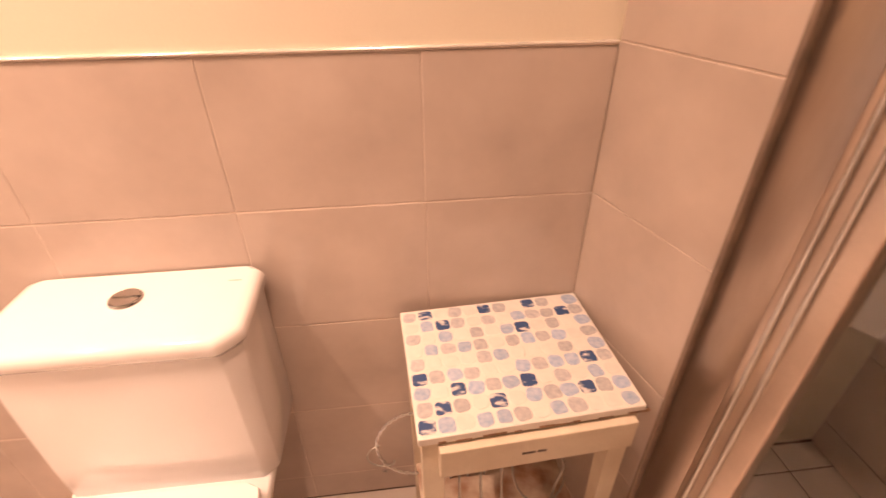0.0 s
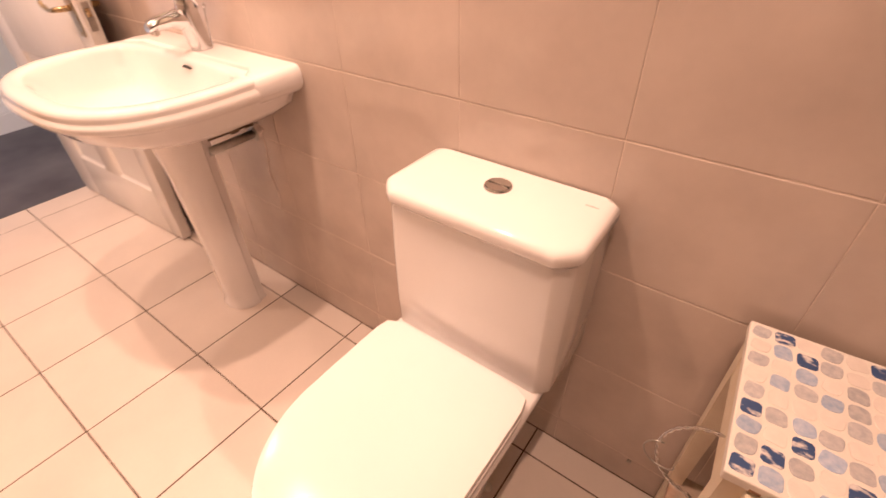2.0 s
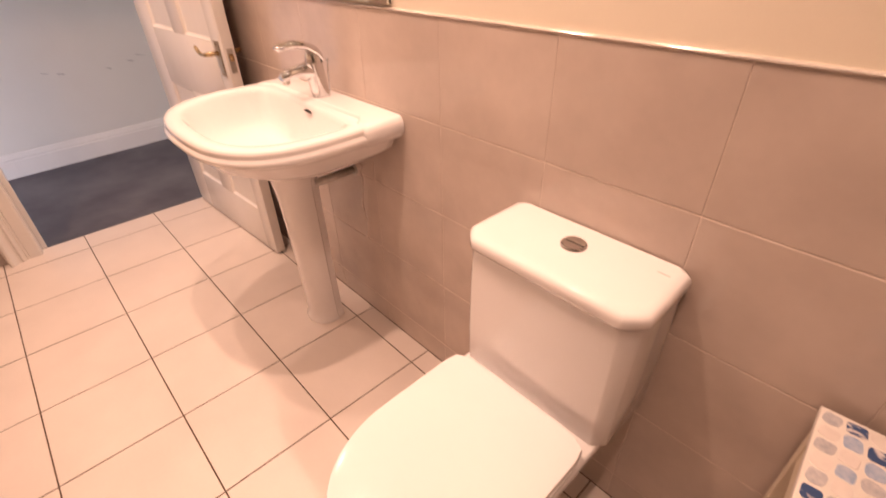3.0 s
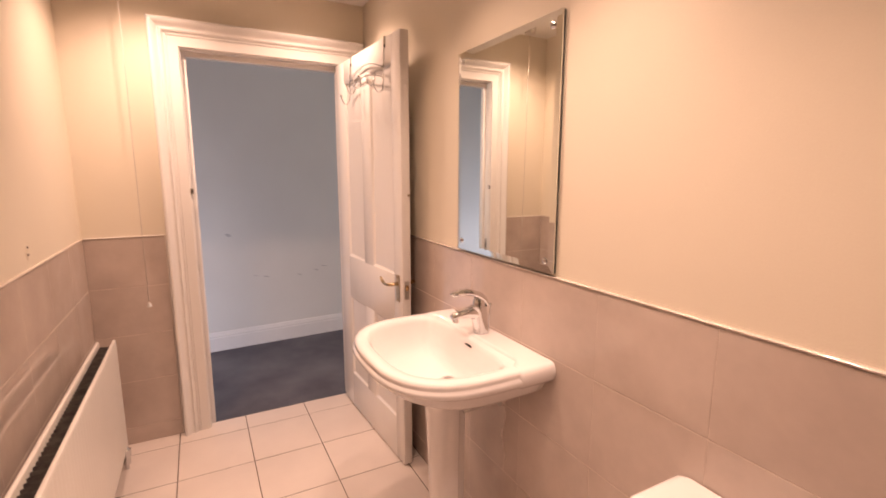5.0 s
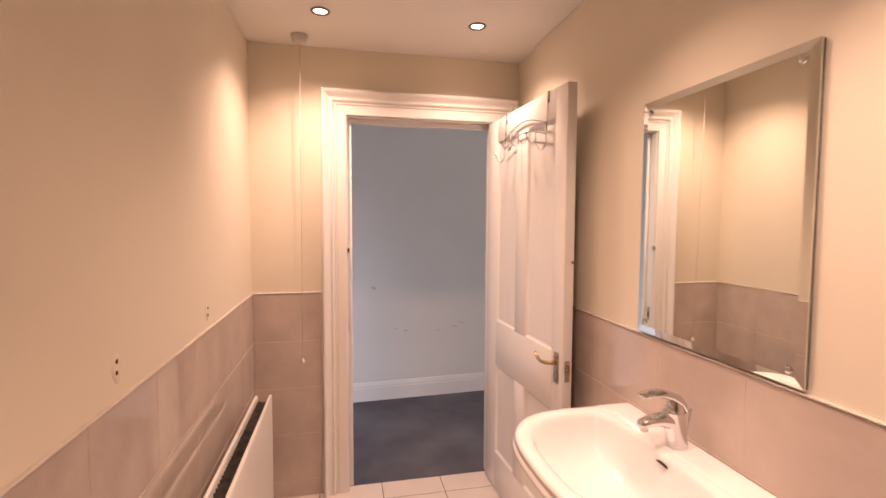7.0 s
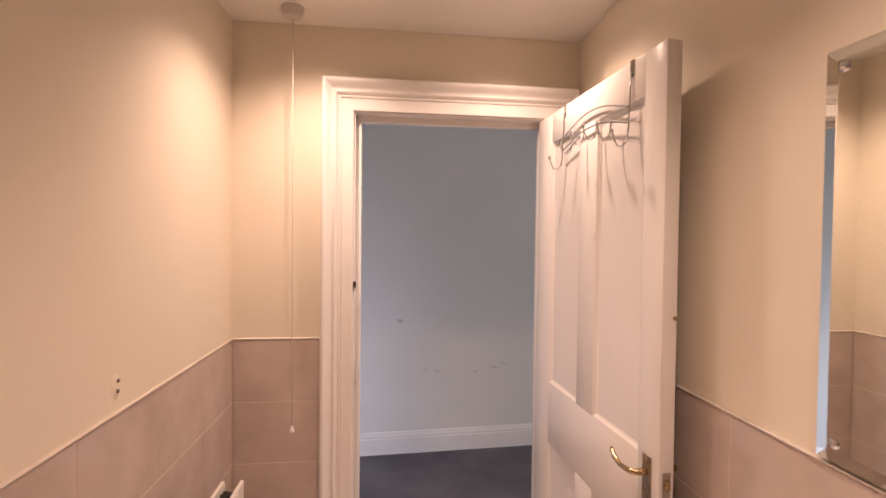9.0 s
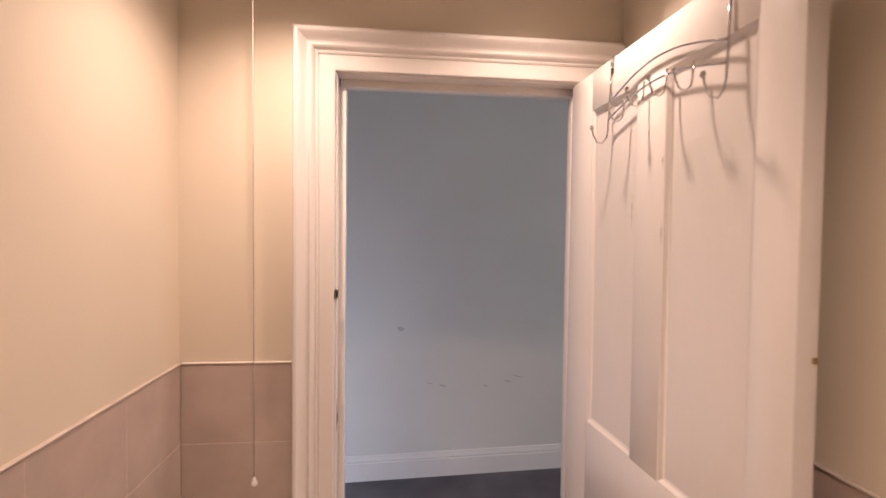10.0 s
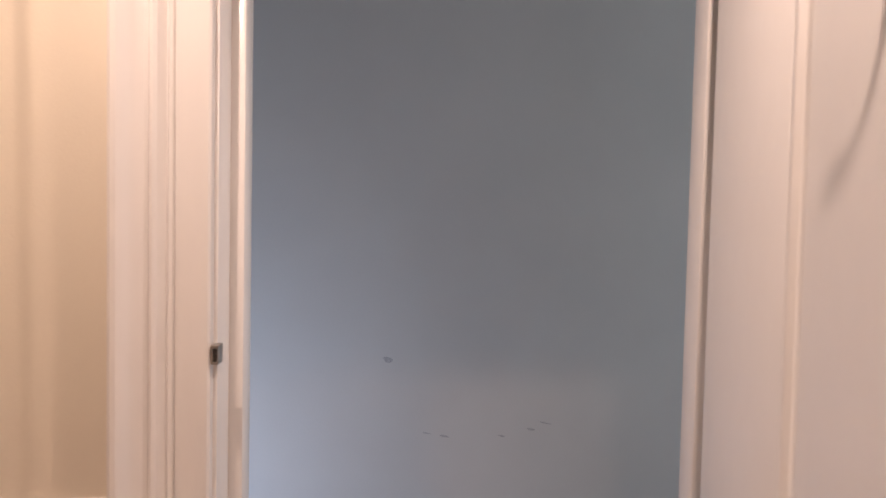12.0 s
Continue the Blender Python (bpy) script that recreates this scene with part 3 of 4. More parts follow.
prof = [(0.089, 0.080, 0.12, 2.2, 3, 0.690), (0.165, 0.142, BK * 0.9, 2.45, 4, 0.705), (0.253, 0.208, BK, 2.35, 7, 0.733), (0.294, 0.254, BK, 2.45, 12, 0.762), (0.308, 0.274, BK, 2.60, 14, 0.793),
        (0.314, 0.281, BK, 2.75, 14, 0.800), (0.321, 0.295, BK, 2.80, 14, 0.806), (0.324, 0.300, BK, 2.85, 14, 0.815), (0.322, 0.298, BK, 2.85, 14, 0.823), (0.318, 0.293, BK, 2.85, 14, 0.828), (0.317, 0.292, BK, 2.85, 14, 0.831),
        (0.318, 0.293, BK, 2.85, 14, 0.836), (0.317, 0.292, BK, 2.85, 14, 0.842), (0.313, 0.287, BK, 2.85, 14, 0.848), (0.304, 0.278, BK - 0.003, 2.85, 12, 0.850),
        (0.277, 0.254, 0.074, 2.95, 5, 0.849), (0.269, 0.247, 0.068, 2.95, 4.5, 0.844), (0.264, 0.241, 0.064, 2.85, 4.5, 0.832), (0.254, 0.228, 0.060, 2.85, 4, 0.800),
        (0.232, 0.207, 0.055, 2.75, 3.5, 0.760), (0.191, 0.167, 0.050, 2.65, 3, 0.728), (0.120, 0.105, 0.042, 2.1, 2.6, 0.710), (0.065, 0.060, 0.034, 2, 2.2, 0.703), (0.031, 0.032, 0.028, 2, 2, 0.700), (0.023, 0.023, 0.022, 2, 2, 0.698)]
bowl = part("bowl", loft([oval(BX, BY, *p) for p in prof], (True, True)), CERAMIC, basin, smooth=60)
edge = ((-1, 0.3245, W - 0.001), (-1, 0.3245, 1.276), (-1, 0.312, 1.262), (-1, 0.285, 1.268), (-1, 0.262, 1.291), (1, 0.262, 1.291), (1, 0.285, 1.268), (1, 0.312, 1.262), (1, 0.3245, 1.276), (1, 0.3245, W - 0.001))
part("deck", loft([[(BX + s * (u - k), min(y + k * q, W - 0.001), z) for s, u, y in edge] for k, q, z in ((0.050, 0.6, 0.774), (0.018, 0.3, 0.790), (0.005, 0.0, 0.803), (0.0, 0.0, 0.815), (0.001, 0.0, 0.832), (0.004, 0.3, 0.842), (0.009, 0.9, 0.8485), (0.015, 1.2, 0.8515), (0.024, 1.2, 0.8530))], (True, True)), CERAMIC, basin, "raised flat tap deck", 50)
part("drain_ring", disc(BX, BY, ((0.032, 0.7000), (0.032, 0.7055), (0.028, 0.7075), (0.025, 0.7040), (0.020, 0.7030)), 28), DULL_CHROME, bowl, "chrome waste ring", True)
part("drain_plug", disc(BX, BY, ((0.019, 0.7020), (0.021, 0.7110), (0.019, 0.7135), (0.010, 0.7155), (0.003, 0.7160)), 24), CHROME, bowl, "chrome pop-up plug", True)
# the slot is not cut: a black inlay paints its shade
part("overflow", tube([(BX + 0.030 + 0.022 * math.cos(k), 1.2715 + 0.0002 * k, 0.8275 + 0.0035 * math.sin(k)) for k in (math.pi, 2.2, 1.5, 0.8, 0.0)], [0.001, 0.0035, 0.004, 0.0035, 0.001], 8), BLACK, bowl, "overflow slot, its shade a black inlay")
PX, PY = 1.346, 1.258


def pillar(cx, cy, a, front, z):
    """A pedestal's section: a bowed front with a raised edge on each side, then straight narrower flanks."""
    bow = [(cx + a * math.cos(t), cy - front * abs(math.sin(t)) ** 0.75) for t in np.linspace(0, math.pi, 25)]
    flank = [(a, 0.004), (a - 0.002, 0.006), (a - 0.006, 0.007), (a - 0.008, 0.010), (a - 0.012, 0.034)]
    return [(x, y, z) for x, y in [(cx + u, cy + v) for u, v in reversed(flank)] + bow + [(cx - u, cy + v) for u, v in flank]]


ped = [(0.080, 0.080, 0.0), (0.081, 0.081, 0.006), (0.078, 0.078, 0.014), (0.074, 0.074, 0.022), (0.072, 0.072, 0.05), (0.069, 0.073, 0.30), (0.072, 0.081, 0.55), (0.078, 0.091, 0.64), (0.084, 0.10, 0.6955)]
part("pedestal", loft([pillar(PX + (BX - 0.02 - PX) * z / 0.735, PY - 0.004 - 0.03 * z / 0.735, a - 0.003, f, z) for a, f, z in ped]), CERAMIC, basin, "slender white ceramic pedestal", 32)
# supply pipes beside the pedestal
plumb = thing("basin_plumbing", (1.457, W, 0.63), "tarnished valve and waste pipe below the basin", "plumbing")
TARNISH = mat("tarnished brass", (0.24, 0.165, 0.10), 0.45, 0.7, var=0.3, scale=60, fine=220, bump=0.05, rvar=0.2)
PIPE_PAINT = mat("flaking sealant", (0.66, 0.56, 0.50), 0.6, var=0.15, scale=60, fine=200, bump=0.06)
valve = part("valve", tube([(1.457, 1.255, 0.644), (1.457, 1.322, 0.644), (1.457, 1.323, 0.644), (1.457, 1.346, 0.645), (1.457, 1.347, 0.645), (1.457, 1.368, 0.645), (1.457, 1.369, 0.645), (1.457, W + 0.002, 0.645)],
                           [0.0085, 0.0085, 0.0145, 0.0145, 0.010, 0.010, 0.0135, 0.0135], 6), TARNISH, plumb, "dark tarnished valve")
part("valve_cap", disc(1.457, 1.334, ((0.008, 0.656), (0.008, 0.670), (0.010, 0.671), (0.010, 0.678), (0.006, 0.680)), 14), TARNISH, valve, smooth=40)
part("pipe", tube([(1.453, 1.25, 0.606), (1.454, 1.32, 0.607), (1.455, W + 0.003, 0.609)], 0.0125, 16), DULL_CHROME, plumb, "dull chrome waste pipe", True)
part("flange", disc(1.456, 0.609, ((0.024, W + 0.001), (0.024, W - 0.003), (0.019, W - 0.007), (0.0126, W - 0.008)), 20, axis="y"), DULL_CHROME, plumb, "worn wall flange", 40)
ring = [(1.470 + 0.034 * math.cos(k) * (1 + 0.22 * math.sin(3 * k) + 0.1 * math.sin(7 * k)), 0.624 + 0.030 * math.sin(k) * (1 + 0.2 * math.sin(4 * k + 1))) for k in np.linspace(0, 2 * math.pi, 33)[:-1]]
part("cement_patch", loft([[(a, W + 0.001, b) for a, b in ring], [(1.470 + (a - 1.470) * 0.85, W - 0.0035, 0.624 + (b - 0.624) * 0.85) for a, b in ring]]), PIPE_PAINT, plumb, "rough cement round the pipes", 30)
random.seed(11)
edge = [(1.489 + 0.008 * math.sin(k * 0.42) + random.uniform(-0.003, 0.003), 0.616 - k * 0.0115) for k in range(24)]
part("sealant_bead", loft([[(x - w, W + 0.001, z), (x - w * 0.4, W - q, z), (x + w * 0.5, W - q * 0.8, z), (x + w, W + 0.001, z)] for (x, z), w, q in ((e, random.uniform(0.002, 0.006), random.uniform(0.0015, 0.004)) for e in edge)]), PIPE_PAINT, plumb, "flaking bead of old sealant", 30)

# ---- mixer tap ----
TX, TY, TZ = 1.412, 1.345, 0.851
tap = thing("mixer_tap", (TX, TY, TZ), "chrome single-lever basin mixer tap", "tap")
part("base", disc(TX, TY, ((0.027, TZ), (0.027, TZ + 0.0045), (0.024, TZ + 0.0078)), 28), CHROME, tap, smooth=40)
part("body", loft([oval(TX, TY - 0.010 * k, 0.027 - 0.003 * k, 0.028 + 0.006 * k, 0.025, 2.3, 2.3, TZ + 0.0056 + 0.096 * k, 28) for k in (0, 0.2, 0.45, 0.7, 0.88, 1)]), CHROME, tap, smooth=50)
part("spout", loft([[(TX + 1.1 * w * math.cos(t), TY + y, TZ + 1.12 * z + 1.25 * h * math.sin(t)) for t in np.linspace(0, 2 * math.pi, 21)[:-1]] for y, z, w, h in
                    ((0.0, 0.062, 0.021, 0.024), (-0.03, 0.070, 0.020, 0.020), (-0.06, 0.073, 0.018, 0.015), (-0.09, 0.071, 0.0165, 0.012), (-0.112, 0.067, 0.015, 0.010), (-0.118, 0.065, 0.012, 0.007))]), CHROME, tap, smooth=50)
part("aerator", disc(TX, TY - 0.104, ((0.011, TZ + 0.0694), (0.011, TZ + 0.0560), (0.009, TZ + 0.0538)), 18), STEEL, tap, smooth=40)
part("cap", disc(TX, TY - 0.010, ((0.0225, TZ + 0.0963), (0.023, TZ + 0.1053), (0.021, TZ + 0.1210), (0.016, TZ + 0.1299), (0.006, TZ + 0.1332)), 24), CHROME, tap, smooth=50)
part("lever", loft([[(TX + 1.35 * w * math.cos(t), TY + y, TZ + 1.12 * z + 1.7 * h * math.sin(t)) for t in np.linspace(0, 2 * math.pi, 17)[:-1]] for y, z, w, h in
                    ((0.014, 0.100, 0.014, 0.012), (0.0, 0.116, 0.017, 0.010), (-0.03, 0.131, 0.016, 0.007), (-0.06, 0.138, 0.0150, 0.0068), (-0.09, 0.138, 0.014, 0.0060), (-0.112, 0.135, 0.011, 0.0050), (-0.120, 0.137, 0.005, 0.002))]), CHROME, tap, smooth=50)
rod = part("waste_rod", tube([(TX, TY + 0.030, TZ), (TX, TY + 0.034, TZ + 0.0672), (TX, TY + 0.038, TZ + 0.0951)], 0.002, 8), CHROME, tap, smooth=True)
part("knob", disc(TX, TY + 0.038, ((0.001, TZ + 0.0918), (0.005, TZ + 0.0951), (0.005, TZ + 0.1008), (0.002, TZ + 0.1053)), 12), CHROME, rod, smooth=True)

# ---- toilet ----
CX = 2.342
toilet = thing("toilet", (CX, 1.1, 0), "white close-coupled ceramic toilet with lid down", "toilet")


def tank(hw, front, z, clip, back=W - 0.004):
    """A cistern's section: straight back, front corners clipped and rounded."""
    pts = []
    for sx in (1, -1):
        corner = []
        for k in range(7):
            q = k / 6
            a = math.pi / 2 * q
            corner.append((CX + sx * (hw - clip * (0.35 * (1 - math.cos(a)) + 0.65 * math.sin(a) ** 2)), front + clip * (0.35 * (1 - math.sin(a)) + 0.65 * math.cos(a) ** 2)))
        pts += (corner if sx == 1 else corner[::-1])
    ring = [(CX + hw - 0.012, back), (CX + hw, back - 0.012)] + pts[:7] + pts[7:] + [(CX - hw, back - 0.012), (CX - hw + 0.012, back)]
    return [(x, y, z) for x, y in ring]


part("cistern", loft([tank(0.174, 1.222, 0.400, 0.026), tank(0.182, 1.212, 0.404, 0.026), tank(0.186, 1.207, 0.414, 0.026), tank(0.187, 1.206, 0.50, 0.026), tank(0.188, 1.208, 0.62, 0.027), tank(0.1885, 1.211, 0.7195, 0.030), tank(0.183, 1.217, 0.7205, 0.030)]), CERAMIC, toilet, smooth=45)
lid = part("cistern_lid", loft([tank(0.182, 1.218, 0.7200, 0.036), tank(0.184, 1.216, 0.7235, 0.038), tank(0.194, 1.206, 0.7245, 0.038), tank(0.197, 1.203, 0.730, 0.038), tank(0.197, 1.203, 0.743, 0.038), tank(0.194, 1.206, 0.750, 0.036), tank(0.188, 1.212, 0.7545, 0.036), tank(0.176, 1.224, 0.756, 0.036)]), CERAMIC, toilet, smooth=60)
button = part("flush_button", disc(CX - 0.004, 1.321, ((0.026, 0.7550), (0.026, 0.7590), (0.024, 0.7610), (0.0225, 0.7595)), 28), CHROME, toilet, "round chrome dual flush button", 50)
part("button_half", loft([[(CX - 0.004 + 0.0215 * math.cos(t), 1.3225 + 0.020 * math.sin(t), z) for t in np.linspace(0.05, math.pi - 0.05, 14)] for z in (0.7585, 0.7615)]), CHROME, button)
part("button_half", loft([[(CX - 0.004 + 0.0215 * math.cos(t), 1.3195 + 0.020 * math.sin(t), z) for t in np.linspace(math.pi + 0.05, 2 * math.pi - 0.05, 14)] for z in (0.7585, 0.7610)]), CHROME, button)
part("maker_mark", box(2.488, 1.352, 0.7555, 2.510, 1.355, 0.7564), SMUDGE, toilet)
SY = 0.97
panr = [(0.105, 0.145, 0.280, 2.4, 4, 0.0), (0.105, 0.145, 0.280, 2.4, 4, 0.02), (0.098, 0.130, 0.280, 2.4, 4, 0.10), (0.100, 0.130, 0.300, 2.4, 4, 0.20), (0.125, 0.165, 0.350, 2.4, 5, 0.28), (0.155, 0.200, 0.390, 2.4, 6, 0.34),
        (0.172, 0.217, 0.415, 2.4, 7, 0.375), (0.176, 0.222, 0.420, 2.4, 8, 0.392), (0.176, 0.222, 0.420, 2.4, 8, 0.408), (0.170, 0.215, 0.415, 2.4, 8, 0.414)]
part("pan", loft([oval(CX, SY, *p) for p in panr]), CERAMIC, toilet, smooth=55)
part("pan_deck", box(CX - 0.168, 1.15, 0.380, CX + 0.152, 1.375, 0.4005, 0.006, 3), CERAMIC, toilet, smooth=40)
part("seat", loft([oval(CX, SY, *p) for p in ((0.170, 0.221, 0.210, 2.15, 12, 0.4145), (0.175, 0.226, 0.212, 2.15, 12, 0.418), (0.175, 0.226, 0.212, 2.15, 12, 0.427), (0.172, 0.223, 0.211, 2.15, 12, 0.4295))]), SEAT_PLASTIC, toilet, "white plastic seat", 50)
part("seat_lid", loft([oval(CX, SY, *p) for p in ((0.170, 0.222, 0.210, 2.15, 14, 0.430), (0.1735, 0.228, 0.213, 2.15, 14, 0.433), (0.174, 0.228, 0.213, 2.15, 14, 0.440), (0.173, 0.225, 0.210, 2.15, 14, 0.4465), (0.160, 0.211, 0.200, 2.15, 12, 0.4490), (0.10, 0.125, 0.150, 2.2, 8, 0.4500))]), SEAT_PLASTIC, toilet, "white plastic lid, closed", 50)
for x in (CX - 0.10, CX + 0.10):
    part("floor_bolt", disc(x, 1.18, ((0.011, 0.0), (0.011, 0.008), (0.006, 0.013)), 14), WHITE_PLASTIC, toilet, smooth=40)

# ---- low wall screw ----
single("wall_screw", disc(2.700, 0.085, ((0.0055, W + 0.001), (0.0055, W - 0.002), (0.003, W - 0.004)), 14, axis="y"), DULL_CHROME, "small steel screw in the low wall tile", "screw")

# ---- small table ----
SHEET = mat("white mosaic sheet", (0.78, 0.73, 0.68), 0.3, var=0.05, scale=9, fine=120)
X0, X1, Y0, Y1, TT = 2.7785, 3.1325, 1.105, 1.386, 0.636
RUST = mat("rusty brown stain", (0.42, 0.25, 0.15), 0.7, var=0.3, scale=120)
CHIP = mat("dark chipped paint", (0.20, 0.155, 0.125), 0.8, var=0.3, scale=200)
table = thing("side_table", ((X0 + X1) / 2, (Y0 + Y1) / 2, 0), "small chipped cream table with mosaic top and drawer", "side table")
top = part("tabletop", box(X0, Y0, TT - 0.016, X1, Y1, TT, 0.002), SHEET, table, "white mosaic sheet top")
for sx, x in ((1, X0 + 0.006), (-1, X1 - 0.006)):
    for sy, y in ((1, Y0 + 0.006), (-1, Y1 - 0.006)):
        ring = []
        for z, w in ((0.0, 0.022), (0.3, 0.028), (TT - 0.10, 0.034), (TT - 0.016, 0.036)):
            ring.append([(x, y, z), (x + sx * w, y, z), (x + sx * w, y + sy * w, z), (x, y + sy * w, z)])
        part("leg", loft(ring), TABLE_PAINT, table)
part("side_apron", box(X0 + 0.008, Y0 + 0.03, TT - 0.095, X0 + 0.022, Y1 - 0.03, TT - 0.0155, 0.001), TABLE_PAINT, table)
part("side_apron", box(X1 - 0.022, Y0 + 0.03, TT - 0.095, X1 - 0.008, Y1 - 0.03, TT - 0.0155, 0.001), TABLE_PAINT, table)
part("back_apron", box(X0 + 0.03, Y1 - 0.022, TT - 0.095, X1 - 0.03, Y1 - 0.008, TT - 0.0155, 0.001), TABLE_PAINT, table)
for k in range(9):
    x = X0 + 0.03 + k * 0.036 + 0.010 * math.sin(5 * k)
    part("edge_stain", box(x, Y0 - 0.0004, TT - 0.0155, x + 0.012 + 0.012 * (k % 3), Y0 + 0.002, TT - 0.0105 - 0.002 * (k % 2)), RUST, top, "brown stain along the edge")
drawer = part("drawer", box(X0 + 0.030, Y0 - 0.012, TT - 0.084, X1 - 0.014, Y0 + 0.008, TT - 0.022, 0.002), TABLE_PAINT, table, "cream drawer front, slightly open")
part("drawer_box", box(X0 + 0.045, Y0 + 0.010, TT - 0.080, X1 - 0.045, Y1 - 0.05, TT - 0.035), TABLE_PAINT, drawer)
for x, w in ((2.942, 0.008), (2.953, 0.003), (2.966, 0.007)):
    part("paint_chip", box(x - w, Y0 - 0.0126, TT - 0.056, x + w, Y0 - 0.0118, TT - 0.051), CHIP, drawer, "dark chipped paint")
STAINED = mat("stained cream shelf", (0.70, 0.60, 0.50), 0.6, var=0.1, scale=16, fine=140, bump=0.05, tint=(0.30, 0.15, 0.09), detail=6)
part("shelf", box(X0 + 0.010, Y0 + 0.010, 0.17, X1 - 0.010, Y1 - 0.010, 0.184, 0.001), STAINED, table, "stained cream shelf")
# mosaic squares, front row first
MOSAIC = ("DBWBBTWBTWWB", "TDTWDWBTBDTB", "BWDBTBDWTWBW", "DTBTWWBTBBDT", "TWWWTBWWWTWB", "WBTBTWTBTBWT", "TWBWTWBDWTWB", "WBDTWTWBTTDT", "TDWTWDTWDTWB")
INK = {"D": mat("navy mosaic with painted glints", (0.045, 0.085, 0.20), 0.22, var=0.3, scale=75, fine=300, tint=(0.66, 0.62, 0.62), stretch=(0.7, 1.3, 1)),
       "B": mat("pale blue mosaic", (0.26, 0.34, 0.49), 0.3, var=0.2, scale=110, fine=400, rand=0.2, tint=(0.43, 0.47, 0.56)),
       "T": mat("taupe mosaic", (0.32, 0.325, 0.36), 0.3, var=0.2, scale=110, fine=400, rand=0.2, tint=(0.48, 0.46, 0.46)),
       "W": mat("off-white mosaic", (0.72, 0.655, 0.615), 0.3, var=0.04, scale=60, fine=300, rand=0.10)}
# whitish glints of the navy glass are painted in as sharp noise streaks
painted_glint = INK["D"].node_tree.nodes["Map Range"]
painted_glint.inputs[1].default_value, painted_glint.inputs[2].default_value = 0.36, 0.47
chip = {}
for k, material in INK.items():
    n = 7.0 if k == "D" else 3.6
    for shape in range(3):
        wave = 0.02 if k == "D" else 0.07
        rings = []
        for e, z in ((0, -0.0005), (0, 0.0006), (0.0008, 0.0011)):
            ring = oval(0, 0, 0.0132 - e, 0.0137 - e, 0.0137 - e, n, n, z, 20)
            rings.append([(x * (1 + wave * math.sin(0.62 * q + shape * 2.1)), y * (1 + wave * math.sin(0.94 * q + 1.3 * shape + 0.5)), z) for q, (x, y, z) in enumerate(ring)])
        chip[k, shape] = finish("mosaic_square", loft(rings, (False, True)), material)
for j, row in enumerate(MOSAIC):
    for i, k in enumerate(row):
        ob = new("mosaic_square", chip[k, (5 * i + 3 * j) % 3])
        ob.parent = top
        wob = 3 if k == "D" else 9
        ob.matrix_basis = pose(X0 + 0.0172 + i * 0.0290 + random.uniform(-0.001, 0.001), Y0 + 0.0185 + j * 0.0305 + random.uniform(-0.001, 0.001), TT, 0, 0, random.uniform(-wob, wob)) @ Matrix.Diagonal((random.uniform(0.88, 1.03), random.uniform(0.86, 1.0), 1, 1))

table.rotation_euler.z = radians(3.2)

# twisted wire ring on the table's side
ring_holder = thing("wire_ring_holder", (X0 - 0.01, 1.17, TT - 0.09), "twisted chrome wire ring hooked on the table side", "paper holder")
loop = [(X0 + 0.006 - 0.064 * math.sin(t), 1.158 + 0.014 * math.cos(t), TT - 0.098 + 0.060 * math.cos(t)) for t in np.linspace(0.0, math.pi, 60)]
for turn in (0, math.pi):
    part("ring_wire", tube([(x + 0.0014 * math.cos(k * 0.9 + turn), y + 0.0014 * math.sin(k * 0.9 + turn), z + 0.0008 * math.sin(k * 0.9 + turn)) for k, (x, y, z) in enumerate(loop)], 0.0016, 8), CHROME, ring_holder, smooth=True)
part("curl", tube([(X0 - 0.052 - 0.022 * math.sin(t), 1.150 - 0.004 * t, TT - 0.100 + 0.018 * math.cos(t)) for t in np.linspace(0.0, 5.0, 24)], 0.0013, 8), DULL_CHROME, ring_holder, smooth=True)
# wire rack below the drawer
wires = thing("wire_rack", (2.95, 1.2, 0.184), "bent wire rack on the table shelf", "wire rack")
for x in (2.86, 2.90, 2.94):
    part("loop", tube([(x, 1.14 + 0.16 * k / 10, 0.184 + 0.0025 + 0.30 * math.sin(math.pi * k / 10) ** 0.6) for k in range(11)], 0.0025, 8), DULL_CHROME, wires, smooth=True)
part("loop", tube([(3.01 + 0.05 * math.cos(t), 1.17 + 0.04 * math.sin(t), 0.40 + 0.04 * math.sin(t)) for t in np.linspace(0.0, 6.0, 24)], 0.002, 8), DULL_CHROME, wires, smooth=True)
part("foot", tube([(3.06, 1.17, 0.398), (3.06, 1.19, 0.30), (3.06, 1.2, 0.1865)], 0.0025, 8), DULL_CHROME, wires, smooth=True)

# ---- radiator ----
R0, R1, RB, RT = 0.262, 1.70, 0.14, 0.660
rad = thing("radiator", ((R0 + R1) / 2, 0.09, RB), "white double-panel convector radiator on the wall", "radiator")


part("front_panel", box(R0, 0.110, RB, R1, 0.124, RT, 0.006, 3), RAD_WHITE, rad, smooth=40)
part("back_panel", box(R0, 0.048, RB, R1, 0.062, RT, 0.006, 3), RAD_WHITE, rad, smooth=40)
n = int((R1 - R0 - 0.06) / 0.0333)
for i in range(n):
    x = R0 + 0.035 + i * 0.0333
    ring = [[(x, 0.1235, z), (x + 0.006, 0.1249, z), (x + 0.018, 0.1249, z), (x + 0.024, 0.1235, z)] for z in (RB + 0.03, RT - 0.012)]
    part("flute", loft(ring), RAD_WHITE, rad, smooth=30)
fin = finish("fin", loft([[(0, 0.066, z), (0.008, 0.106, z), (0.0125, 0.106, z), (0.0205, 0.066, z)] for z in (RB + 0.05, RT - 0.016)], (False, False), closed=False), DARK)
for i in range(int((R1 - R0 - 0.08) / 0.025)):
    ob = new("fin", fin)
    ob.parent = rad
    ob.matrix_parent_inverse = Matrix.Translation(rad.location).inverted()
    ob.location.x = R0 + 0.04 + i * 0.025
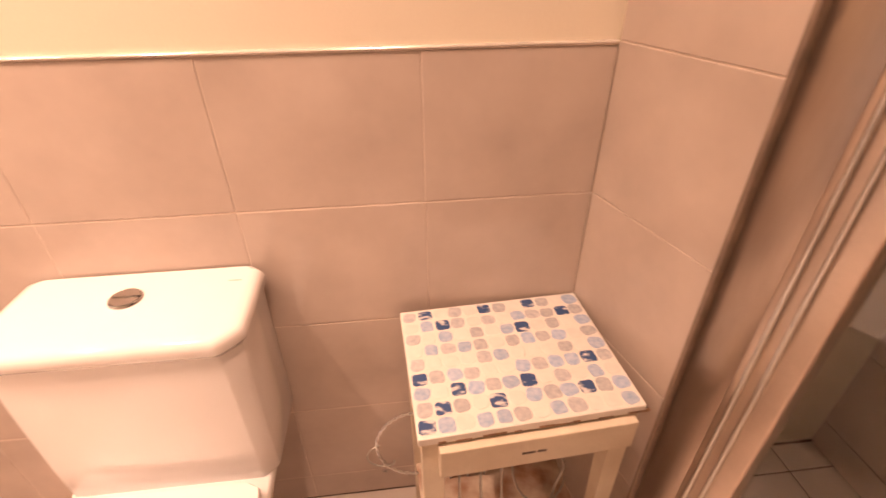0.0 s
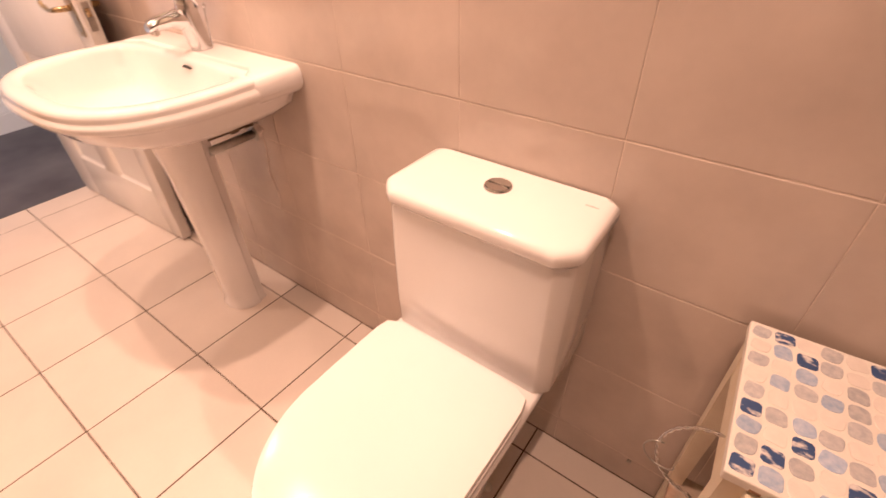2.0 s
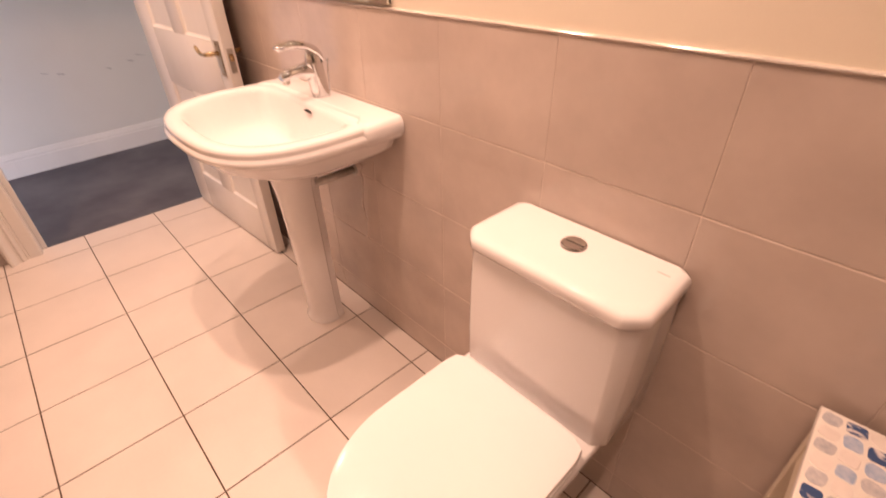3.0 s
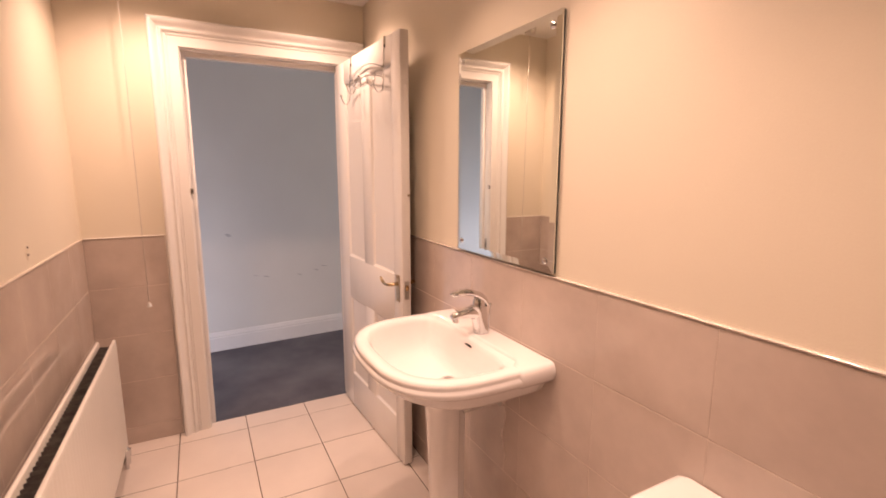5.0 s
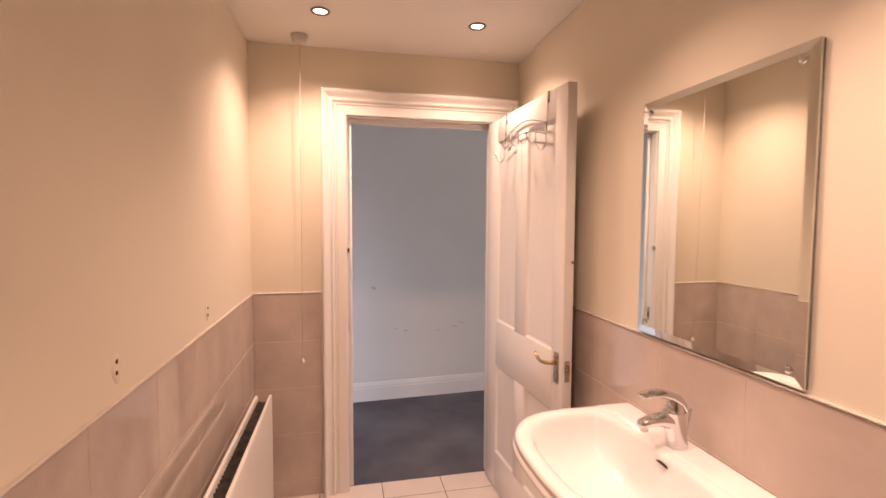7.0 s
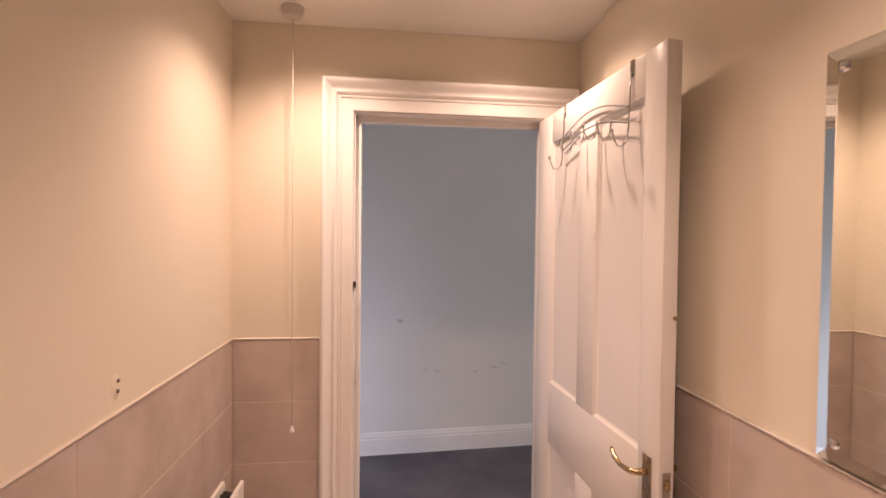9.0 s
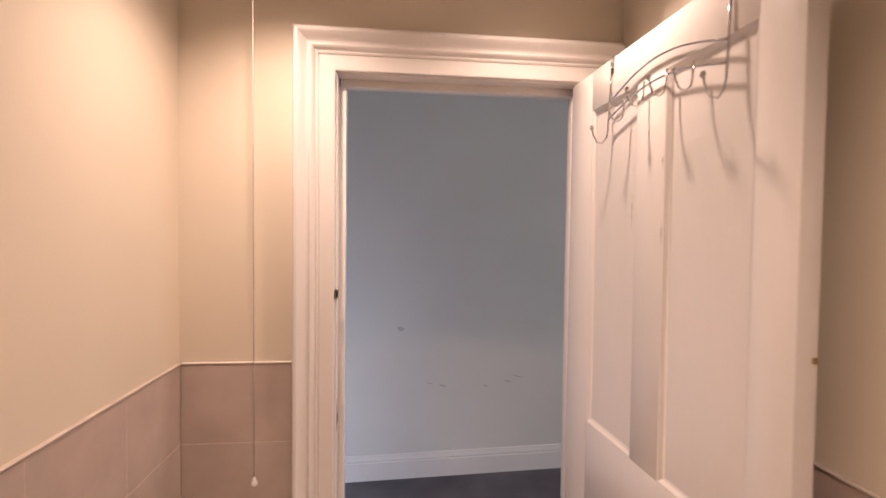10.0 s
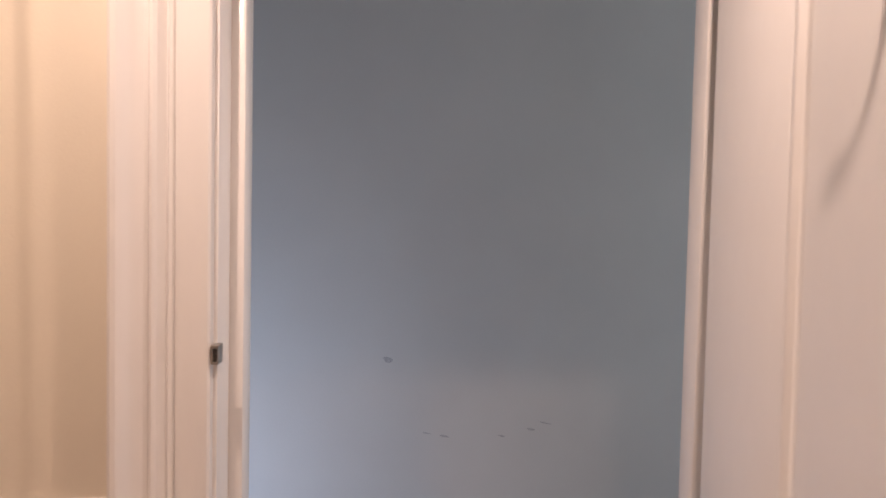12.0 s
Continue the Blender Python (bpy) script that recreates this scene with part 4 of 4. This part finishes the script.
for x in (0.5, 1.45):
    part("bracket", box(x, -0.003, 0.25, x + 0.03, 0.05, 0.55, 0.002), RAD_WHITE, rad)
valve = part("valve", tube([(R0 + 0.012, 0.100, RB + 0.03), (R0 - 0.025, 0.104, RB + 0.03), (R0 - 0.03, 0.105, RB + 0.03)], [0.009, 0.009, 0.014], 14), CHROME, rad, "chrome radiator valve", 40)
part("valve_body", disc(R0 - 0.034, 0.106, ((0.010, 0.020), (0.016, 0.026), (0.016, 0.065), (0.021, 0.068), (0.021, 0.100), (0.012, 0.106), (0.009, 0.110), (0.009, RB + 0.038)), 18), CHROME, valve, smooth=40)
part("tail_pipe", disc(R0 - 0.034, 0.106, ((0.0075, 0.0), (0.0075, 0.024)), 12), CHROME, valve, smooth=40)

# ---- plugged screw holes ----
for x, z in ((1.421, 1.172), (1.422, 1.148), (0.768, 1.163), (0.770, 1.139)):
    part("plug_hole", disc(x, z, ((0.0050, -0.0062), (0.0052, -0.0044), (0.0046, -0.0042)), 9, axis="y"), HOLE, wall_south, "brown screw plug hole")
for x, z, w, hgt in ((1.4215, 1.159, 0.021, 0.036), (0.779, 1.152, 0.017, 0.032)):
    ring = [(x + w * math.cos(k) * (1 + 0.10 * math.sin(3 * k + x)), z + hgt * math.sin(k) * (1 + 0.08 * math.sin(2 * k))) for k in np.linspace(0, 2 * math.pi, 25)[:-1]]
    part("filler_patch", loft([[(a, -0.0065, b) for a, b in ring], [(x + (a - x) * 0.93, -0.0054, z + (b - z) * 0.95) for a, b in ring]]), PAINT, wall_south, "pale filler round the plug holes", 40)

# ---- shower screen ----
BRONZE = mat("dull brown seal", (0.27, 0.195, 0.15), 0.45, var=0.2, scale=20, fine=120)
FRAME = mat("brown anodised frame", (0.64, 0.53, 0.45), 0.38, 1.0, var=0.08, scale=10, fine=150, bump=0.006, rvar=0.15)
STRIP_BROWN = mat("brown for the glass strip's reflection", (0.42, 0.335, 0.28), 0.3, 0.9, var=0.12, scale=8, fine=150, bump=0.006, rvar=0.15, stretch=(1, 1, 0.2))
screen = thing("shower_screen", (L, W, 0), "metal framed glass shower screen, closed", "shower screen", turn=-75.6)
END = 1.44
part("seal", box(0.2625, -0.003, 0.02, 0.270, 0.022, 1.95, 0.002), BRONZE, screen, "dull brown seal strip")
part("wall_channel", box(0.2625, 0.024, 0.02, 0.278, 0.050, 1.95, 0.002), FRAME, screen)
part("stile", box(0.340, 0.000, 0.05, 0.408, 0.030, 1.93, 0.004, 3), FRAME, screen, smooth=40)
for u in (0.355, 0.376):
    part("rib", box(u - 0.004, -0.006, 0.06, u + 0.004, 0.002, 1.92, 0.0035, 3), STEEL, screen, "bright raised rib", 40)
# opaque strip in place of glass, with its brown reflection put into the colour
part("infill_profile", box(0.270, 0.010, 0.05, 0.341, 0.024, 1.93, 0.002), STRIP_BROWN, screen, "opaque brown strip in place of reflecting glass", 40)
part("pane", box(0.407, 0.016, 0.05, END - 0.05, 0.021, 1.93), GLASS, screen)
part("stile", box(END - 0.05, 0, 0.05, END, 0.035, 1.93, 0.004), FRAME, screen)
part("sill", box(0.27, -0.005, 0.001, END, 0.055, 0.05, 0.004), FRAME, screen)
part("top_rail", box(0.27, -0.005, 1.93, END, 0.055, 1.965, 0.004), FRAME, screen)

# ---- tiles, laid last ----
ROWS_N = [0.0, 0.094, 0.348, 0.604, 0.860, 1.1035]
XF = lines(0.112, 0.3365, -0.043, 4.0)
YF = lines(0.320, 0.3325, 0.0, W)
lay(floor, XF, YF, pose(0, 0, 0), FLOOR_TILE, 0.0042)
U = lines(2.515, 0.3145, 0.002, L)
lay(wall_north, U, ROWS_N, pose(0, W, 0, 90, 0, 0), WALL_TILE, 0.0026, upright=0.0012)
lay(wall_south, lines(0.34, 0.3145, 0.0, 3.46), ROWS, pose(3.46, 0, 0, 90, 0, 180), WALL_TILE, 0.0026, upright=0.0012)
lay(wall_west, [0.0, 0.336], ROWS, pose(0, 0, 0, 90, 0, 90), WALL_TILE, 0.0026, upright=0.0012)
lay(wall_west, [1.35, 1.396], ROWS, pose(0, 0, 0, 90, 0, 90), WALL_TILE, 0.0026, upright=0.0012)
UP = ROWS_N[:-1] + [1.108, 1.359, 1.612, 1.865, 2.118, CEIL]
lay(wall_east, [0.0, 0.262], UP, pose(0, 0, 0, 90, 0, 0), WALL_TILE, 0.0026, upright=0.0012)
lay(wall_shower, [-W, -1.06, -0.727, -0.394, -0.061], UP, pose(3.944, 0, 0, 90, 0, -90), WALL_TILE, 0.0026, upright=0.0012)
